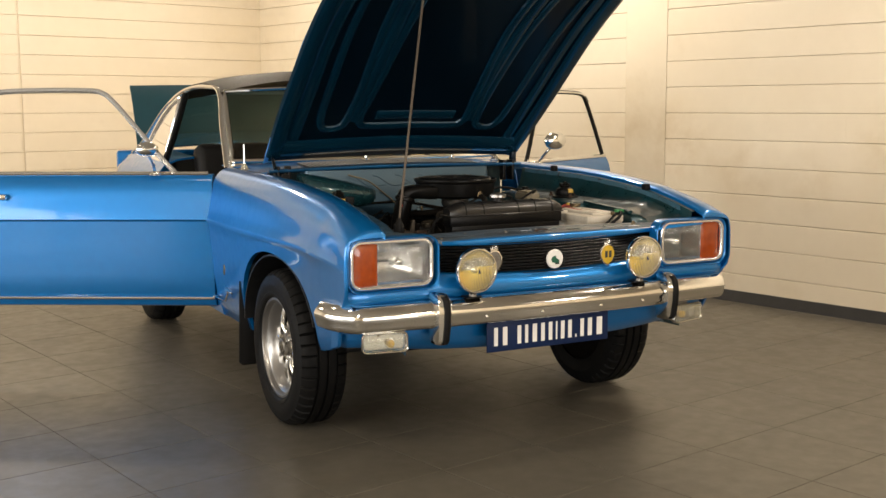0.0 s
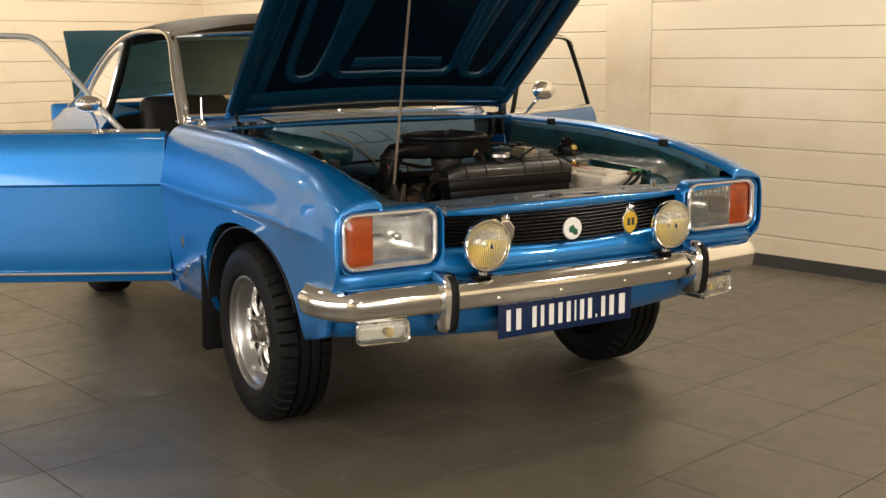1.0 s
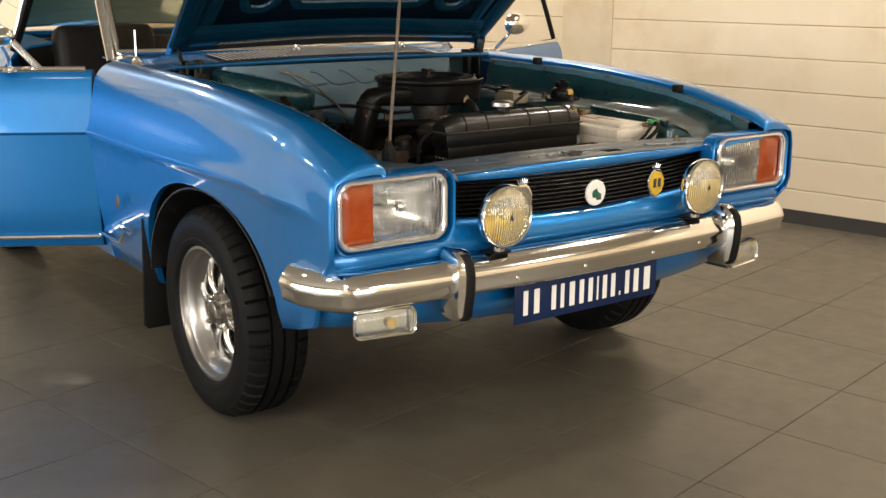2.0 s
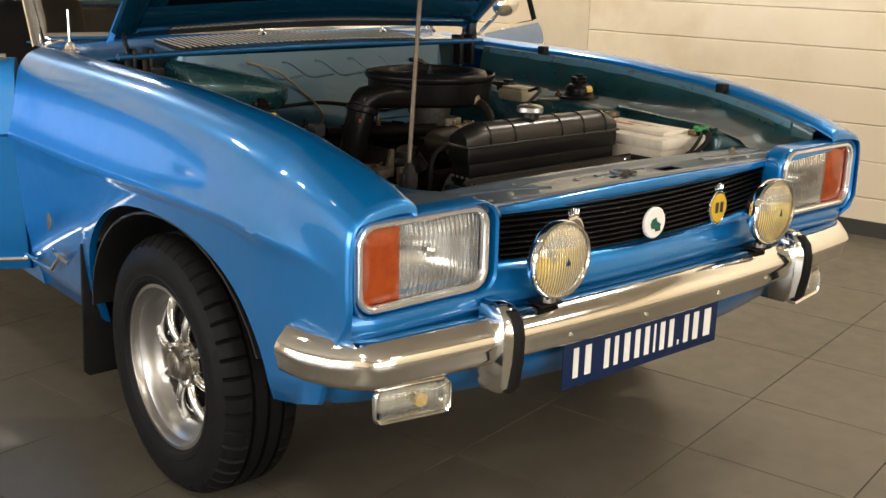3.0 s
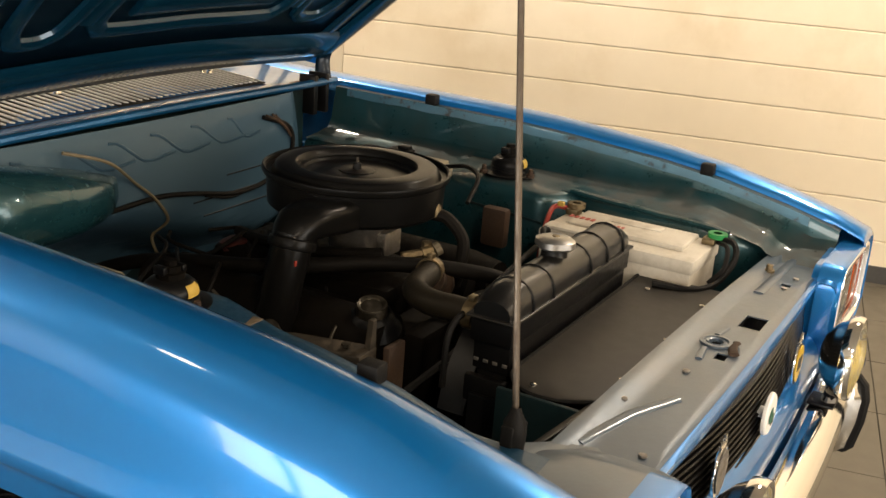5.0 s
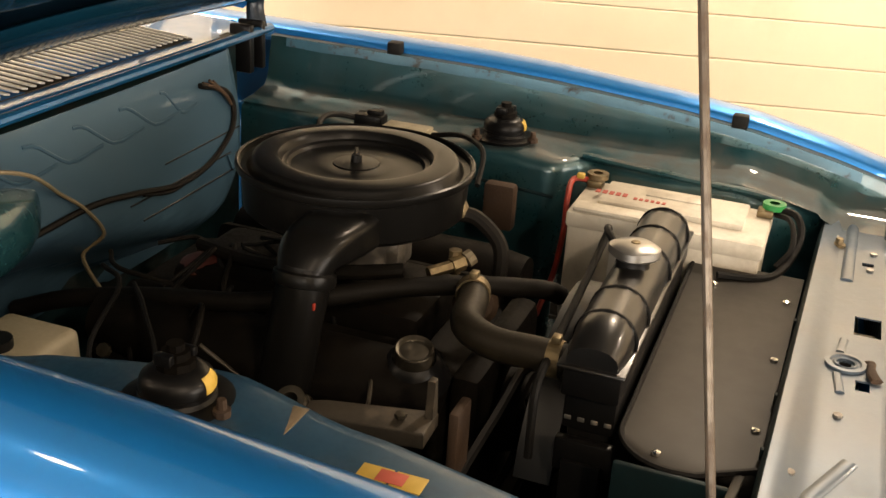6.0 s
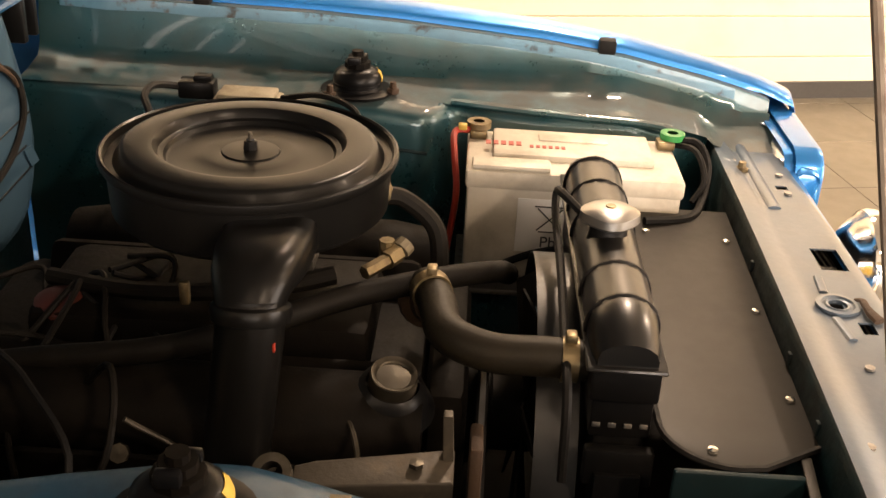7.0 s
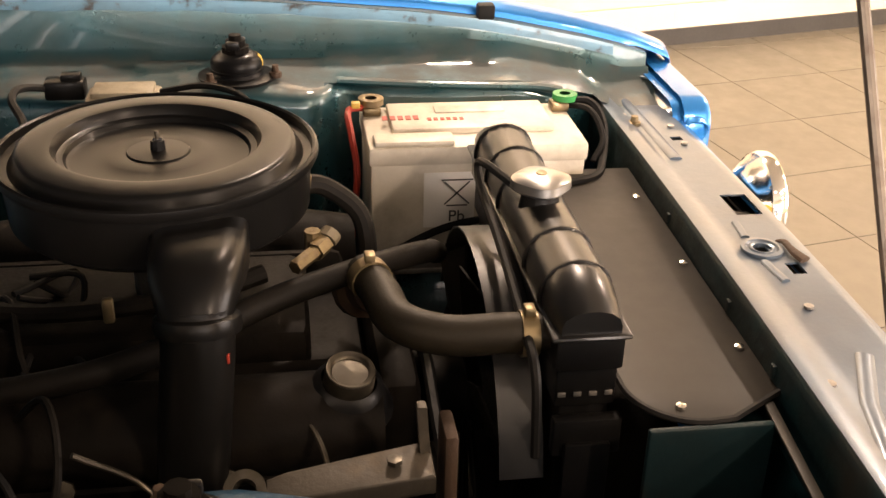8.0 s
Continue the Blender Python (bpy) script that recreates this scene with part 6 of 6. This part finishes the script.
part("intake_duct", tube(B(), [(-0.238, 0.681, 0.872), (-0.249, 0.682, 0.835), (-0.260, 0.686, 0.79), (-0.266, 0.692, 0.73), (-0.264, 0.70, 0.64), (-0.25, 0.71, 0.55)], 0.036, n=24), AIRBOX, ac, "black intake duct")
part("duct_tag", box(B(), (-0.268, 0.653, 0.832), (0.010, 0.003, 0.010), 0.001), RED, ac)

# cables
def cable(pts, r=0.004, material=None, name="cable", label=""):
    return part(name, tube(B(), pts, r, n=7, steps=6), material or RUBBER, car, label)


cable([(0.49, 0.93, 0.845), (0.45, 0.97, 0.86), (0.38, 0.97, 0.865), (0.30, 0.94, 0.85), (0.20, 0.95, 0.82)], 0.006)
cable([(0.45, 0.77, 0.85), (0.42, 0.70, 0.868), (0.36, 0.64, 0.865), (0.28, 0.62, 0.83)], 0.005)
cable([on_bulk(x, z, 0.005) for x, z in ((-0.35, 0.80), (-0.20, 0.80), (-0.061, 0.803), (0.049, 0.789), (0.183, 0.765), (0.297, 0.772), (0.389, 0.806), (0.418, 0.849), (0.398, 0.886), (0.314, 0.914))], 0.0055, HOSE, "wiring_loom", "dark wiring loom along the bulkhead")
cable([on_bulk(x, z, 0.004) for x, z in ((0.08, 0.778), (0.16, 0.760), (0.25, 0.766))], 0.0035, HOSE)
cable([(-0.30, 1.17, 0.935), (-0.21, 1.145, 0.905), on_bulk(-0.118, 0.842, 0.006), on_bulk(-0.078, 0.806, 0.010), on_bulk(-0.049, 0.755, 0.010), on_bulk(-0.055, 0.71, 0.010), (-0.07, 1.14, 0.66)], 0.0034, HOSE_PALE, "cable", "yellowed cable")
for k in range(5):
    cable([on_bulk(0.315 + 0.012 * k, 0.912 + 0.004 * (k % 2), 0.004), on_bulk(0.36 + 0.008 * k, 0.903 - 0.006 * k, 0.010), on_bulk(0.395 + 0.004 * k, 0.880 - 0.006 * k, 0.005)], 0.003, RUST, "taped_wires")
cable([(-0.31, 0.80, 0.76), (-0.29, 0.74, 0.70), (-0.34, 0.70, 0.66), (-0.38, 0.67, 0.60)], 0.003, CAP_STEEL)
cable([(-0.20, 0.60, 0.735), (-0.27, 0.57, 0.73), (-0.31, 0.56, 0.70), (-0.32, 0.565, 0.66)], 0.003, CAP_STEEL)
rnd = random.Random(9)
for k in range(14):
    x, y = rnd.uniform(-0.22, 0.05), rnd.uniform(0.86, 1.12)
    cable([(x, y, 0.70 + rnd.uniform(0, 0.08)), (x + rnd.uniform(-0.08, 0.08), y - 0.06, 0.76 + rnd.uniform(-0.03, 0.04)), (x + rnd.uniform(-0.16, 0.02), y - rnd.uniform(0.02, 0.2), 0.72), (x - rnd.uniform(0.05, 0.2), y - rnd.uniform(0.0, 0.25), 0.62)], 0.004, rnd.choice((RUBBER, HOSE, RUBBER, HOSE)), "ignition_lead")
dist = part("distributor", lathe(B(), [(0.03, -0.06), (0.034, 0.0), (0.038, 0.005), (0.034, 0.035), (0.02, 0.045), (0.0, 0.046)], (-0.06, 0.955, 0.715), (-0.1, -0.1, 1), 18, cap=False), mat("brown_red_cap", (0.07, 0.014, 0.009), 0.5, tone=0.3), car, "red-brown distributor cap")

# small boxes in the bay
flu = part("fluid_reservoir", box(box(B(), (0.455, 0.825, 0.832), (0.07, 0.11, 0.034), 0.008), (0.455, 0.825, 0.852), (0.055, 0.09, 0.010), 0.003), CREAM, car, "yellowed plastic reservoir behind the air cleaner")
part("relay", box(box(B(), (0.49, 0.915, 0.845), (0.035, 0.06, 0.03), 0.005), (0.49, 0.905, 0.863), (0.02, 0.03, 0.012), 0.003), BLACK, car, "black connector block")
wash = part("washer_tank", box(B(), (-0.412, 1.020, 0.685), (0.14, 0.125, 0.16), 0.012, seg=3, taper=(0.93, 0.95)), CREAM, car, "yellowed plastic washer tank")
part("tank_cap", lathe(B(), [(0.022, 0.0), (0.022, 0.014), (0.0, 0.016)], (-0.44, 1.02, 0.764), (0, 0, 1), 16, cap=False), BLACK, wash)
# a tapered lobe, flat at its near end, that runs out into the bulkhead
secs = []
for x, top, low, e in ((-0.545, 0.935, 0.80, 0.0), (-0.540, 0.944, 0.79, 0.5), (-0.530, 0.948, 0.785, 0.88), (-0.515, 0.949, 0.78, 0.98), (-0.46, 0.939, 0.78, 1.0), (-0.38, 0.923, 0.78, 0.95), (-0.31, 0.907, 0.78, 0.84), (-0.25, 0.891, 0.785, 0.66), (-0.20, 0.876, 0.79, 0.40), (-0.165, 0.864, 0.80, 0.16), (-0.145, 0.856, 0.81, -0.05)):
    half, mid = (top - low) / 2, (top + low) / 2
    secs.append([(x, 1.185 - 0.115 * e * math.sin(math.pi * k / 14) ** 0.6, mid + half * math.cos(math.pi * k / 14)) for k in range(15)])
part("heater_box", thicken(loft(B(), secs), 0.003), HEATER, car, "glossy teal tapered heater housing against the bulkhead", 60)
part("label", box(box(B(), (-0.562, 0.437, 0.8225), (0.028, 0.034, 0.002), 0.0006), (-0.562, 0.40, 0.8225), (0.028, 0.034, 0.002), 0.0006), YELLOW_TAPE, inner_near, "small yellow and red label")
part("label_print", box(B(), (-0.562, 0.418, 0.8240), (0.020, 0.03, 0.001), 0.0003), PRINT_RED, inner_near)
part("tape", box(B(), (-0.530, 0.557, 0.8265), (0.085, 0.018, 0.0015), 0.0005), TAPE, inner_near, "strip of brown tape")
part("coil", box(B(), (0.425, 0.62, 0.745), (0.03, 0.06, 0.09), 0.008), RUST, car, "dark red block on the inner wing")

# ---- battery: sits loose in its tray ----
bat = thing("battery", (0.405, 0.30, 0.605), "pale grey car battery with faded red print in the bay", "battery")
body = part("case", box(B(), (0.405, 0.303, 0.695), (0.175, 0.325, 0.17), 0.006), BATTERY, bat)
part("lid", box(B(), (0.405, 0.303, 0.7865), (0.18, 0.332, 0.030), 0.006), BATTERY, bat)
part("lid_top", box(B(), (0.425, 0.303, 0.8055), (0.115, 0.25, 0.012), 0.004), BATTERY, bat)
part("lid_step", box(B(), (0.338, 0.40, 0.8055), (0.04, 0.12, 0.010), 0.005), BATTERY, bat)
part("vent_plug_strip", box(B(), (0.445, 0.30, 0.8125), (0.03, 0.11, 0.003), 0.001), BATTERY, bat)
for k in range(5):
    part("print", box(B(), (0.412, 0.436 - 0.012 * k, 0.8122), (0.016, 0.008, 0.0012)), PRINT_RED, bat, "faded red print")
for k in range(6):
    part("print", box(B(), (0.404, 0.368 - 0.010 * k, 0.8122), (0.010, 0.006, 0.0012)), PRINT_RED, bat, "faded red print")
lab = part("label_sheet", box(B(), (0.3168, 0.3475, 0.715), (0.0012, 0.078, 0.09), 0.0004), WHITE, bat, "white label on the side of the case")
for a, b in (((0.317, 0.745), (0.355, 0.708)), ((0.355, 0.745), (0.317, 0.708)), ((0.312, 0.748), (0.360, 0.748)), ((0.320, 0.706), (0.352, 0.706))):
    part("line", tube(B(), [(0.316, a[0], a[1]), (0.316, b[0], b[1])], 0.0012, n=6, smooth=False), PRINT_BLACK, lab)
txt = bpy.data.curves.new("print_pb", "FONT")
txt.body, txt.size, txt.extrude, txt.align_x = "Pb", 0.026, 0.0004, "CENTER"
tob = new("letters", txt)
tob.parent = lab
tob.matrix_basis = Matrix.Translation((0.3155, 0.336, 0.680)) @ Matrix(((0, 0, -1, 0), (-1, 0, 0, 0), (0, 1, 0, 0), (0, 0, 0, 1)))
txt.materials.append(PRINT_BLACK)
tray = part("battery_tray", box(box(B(), (0.405, 0.303, 0.6), (0.20, 0.35, 0.008), 0.002), (0.312, 0.303, 0.612), (0.006, 0.35, 0.03), 0.002), STEEL, car, "metal battery tray")
part("tray_support", box(B(), (0.42, 0.303, 0.49), (0.16, 0.30, 0.215), 0.01), BAY, car)
for y, col, nm, lb in ((0.150, GREEN, "negative_terminal", "battery clamp with a green plastic ring"), (0.452, BRASS, "positive_terminal", "battery clamp with a red cable")):
    t = part(nm, box(B(), (0.462, y, 0.808), (0.03, 0.028, 0.014), 0.003), BRASS, bat, lb)
    part("ring", lathe(B(), [(0.009, 0.0), (0.020, 0.0), (0.020, 0.010), (0.009, 0.010)], (0.472, y - 0.012 if y < 0.3 else y, 0.8145), (0, 0, 1), 20, cap=False), col, t)
cable([(0.462, 0.465, 0.812), (0.44, 0.49, 0.815), (0.40, 0.488, 0.79), (0.37, 0.482, 0.74), (0.36, 0.49, 0.66), (0.30, 0.50, 0.60)], 0.0055, RED, "red_cable", "red battery cable")
part("yellow_tag", box(B(), (0.448, 0.478, 0.822), (0.012, 0.014, 0.010), 0.002), YELLOW_TAPE, bat)
cable([(0.468, 0.14, 0.812), (0.455, 0.10, 0.815), (0.42, 0.085, 0.79), (0.36, 0.10, 0.755), (0.30, 0.13, 0.752), (0.27, 0.20, 0.756)], 0.0065, RUBBER, "earth_cable", "black earth cable")
cable([(0.462, 0.135, 0.808), (0.43, 0.105, 0.81), (0.385, 0.095, 0.78), (0.36, 0.115, 0.752)], 0.005, RUBBER, "earth_cable", "black earth cable")
cable([(0.31, 0.44, 0.63), (0.30, 0.36, 0.675), (0.28, 0.29, 0.70), (0.26, 0.26, 0.71)], 0.006, RUBBER)

# ---- blocks of the walls and tiles of the floor ----
COURSE, BLOCK, FIRST = 0.1755, 1.0, 0.14


def piece(name, me, m, parent):
    ob = new(name, me)
    ob.parent = parent
    ob.matrix_basis = m
    return ob


def block_mesh(length):
    h, d = (COURSE - 0.004) / 2, 0.008
    prof = [(-d + 0.0025, -h), (-d, -h + 0.003), (-d, h - 0.003), (-d + 0.0025, h), (d, h), (d, -h)]
    bm = loft(B(), [[(x, y, z) for x, z in prof] for y in (-length / 2 + 0.0001, length / 2 - 0.0001)], closed=True, cap=True)
    return mesh_of("block", bm, WALL)


BLOCKS = {}


def lay_wall(parent, place, lo, hi, skip=None):
    """Courses of long blocks from lo to hi along the wall; place(s, z) gives the pose of a block's centre."""
    rnd = random.Random(4)
    k = 0
    while FIRST + (k - 1) * COURSE < CEILING:
        z0 = FIRST + (k - 1) * COURSE
        off = rnd.choice((0.0, 0.5, 0.25, 0.5, 0.0)) - 0.15
        s = lo
        while s < hi - 1e-6:
            e = min(hi, math.floor((s - off) / BLOCK + 1e-6) * BLOCK + off + BLOCK)
            if skip:
                if skip[0] <= s < skip[1]:
                    s = skip[1]
                    continue
                if s < skip[0] < e:
                    e = skip[0]
            if e - s > 0.03 and z0 + COURSE < CEILING:
                n = round(e - s, 2)
                if n not in BLOCKS:
                    BLOCKS[n] = block_mesh(n)
                piece("block", BLOCKS[n], place((s + e) / 2, z0 + COURSE / 2, rnd.uniform(-0.0003, 0.0003)), parent)
            s = e
        k += 1


lay_wall(wall_long, lambda s, z, j: ROOM @ pose(0.008 + j, s, z), -4.6, N_END, (0.2, 0.56))
lay_wall(wall_far, lambda s, z, j: ROOM @ pose(s, N_END + 0.008 + j, z, 0, 0, 90), -7.0, 0.0, (-2.52, -2.5))

# the smooth strip that parts two fields of blockwork
strip = box(B(), (0.006, 0.38, CEILING / 2), (0.02, 0.356, CEILING - 0.002), 0.002)
bmesh.ops.transform(strip, matrix=ROOM, verts=strip.verts)
part("pilaster_strip", strip, WALL, wall_long, "smooth plastered strip")

TILE_SIZE = 0.454
FLOOR_GRID = pose(0.843, 0.134, FLOOR_Z, 0, 0, 11.8)


def tile_mesh():
    h = (TILE_SIZE - 0.0034) / 2
    bm = box(B(), (0, 0, -0.006), (2 * h, 2 * h, 0.012), 0.0006, seg=1)
    return mesh_of("tile", bm, TILE)


tile = tile_mesh()
cells = []
inv = ROOM.inverted()
for i in range(-26, 20):
    for j in range(-26, 20):
        c = FLOOR_GRID @ Vector(((i + 0.5) * TILE_SIZE, (j + 0.5) * TILE_SIZE, 0))
        q = inv @ c
        if L_END - 0.3 < q.x < 0.3 and S_END - 0.3 < q.y < N_END + 0.3:
            cells.append(((c.x - 0.6) ** 2 + (c.y - 0.2) ** 2, i, j))
cells.sort()
for _, i, j in cells[:290]:
    piece("tile", tile, FLOOR_GRID @ pose((i + 0.5) * TILE_SIZE, (j + 0.5) * TILE_SIZE, 0), ground)
verts, faces = [], []
base_v, base_f = [v.co.copy() for v in tile.vertices], [tuple(p.vertices) for p in tile.polygons]
for _, i, j in cells[290:]:
    m = FLOOR_GRID @ pose((i + 0.5) * TILE_SIZE, (j + 0.5) * TILE_SIZE, 0)
    n = len(verts)
    verts += [tuple(m @ v) for v in base_v]
    faces += [tuple(n + k for k in f) for f in base_f]
far_tiles = bpy.data.meshes.new("far_tiles")
far_tiles.from_pydata(verts, [], faces)
far_tiles.materials.append(TILE)
far = new("far_tiles", far_tiles)
far.parent = ground
tagged(far, "brown-grey floor tiles", kind="stuff")
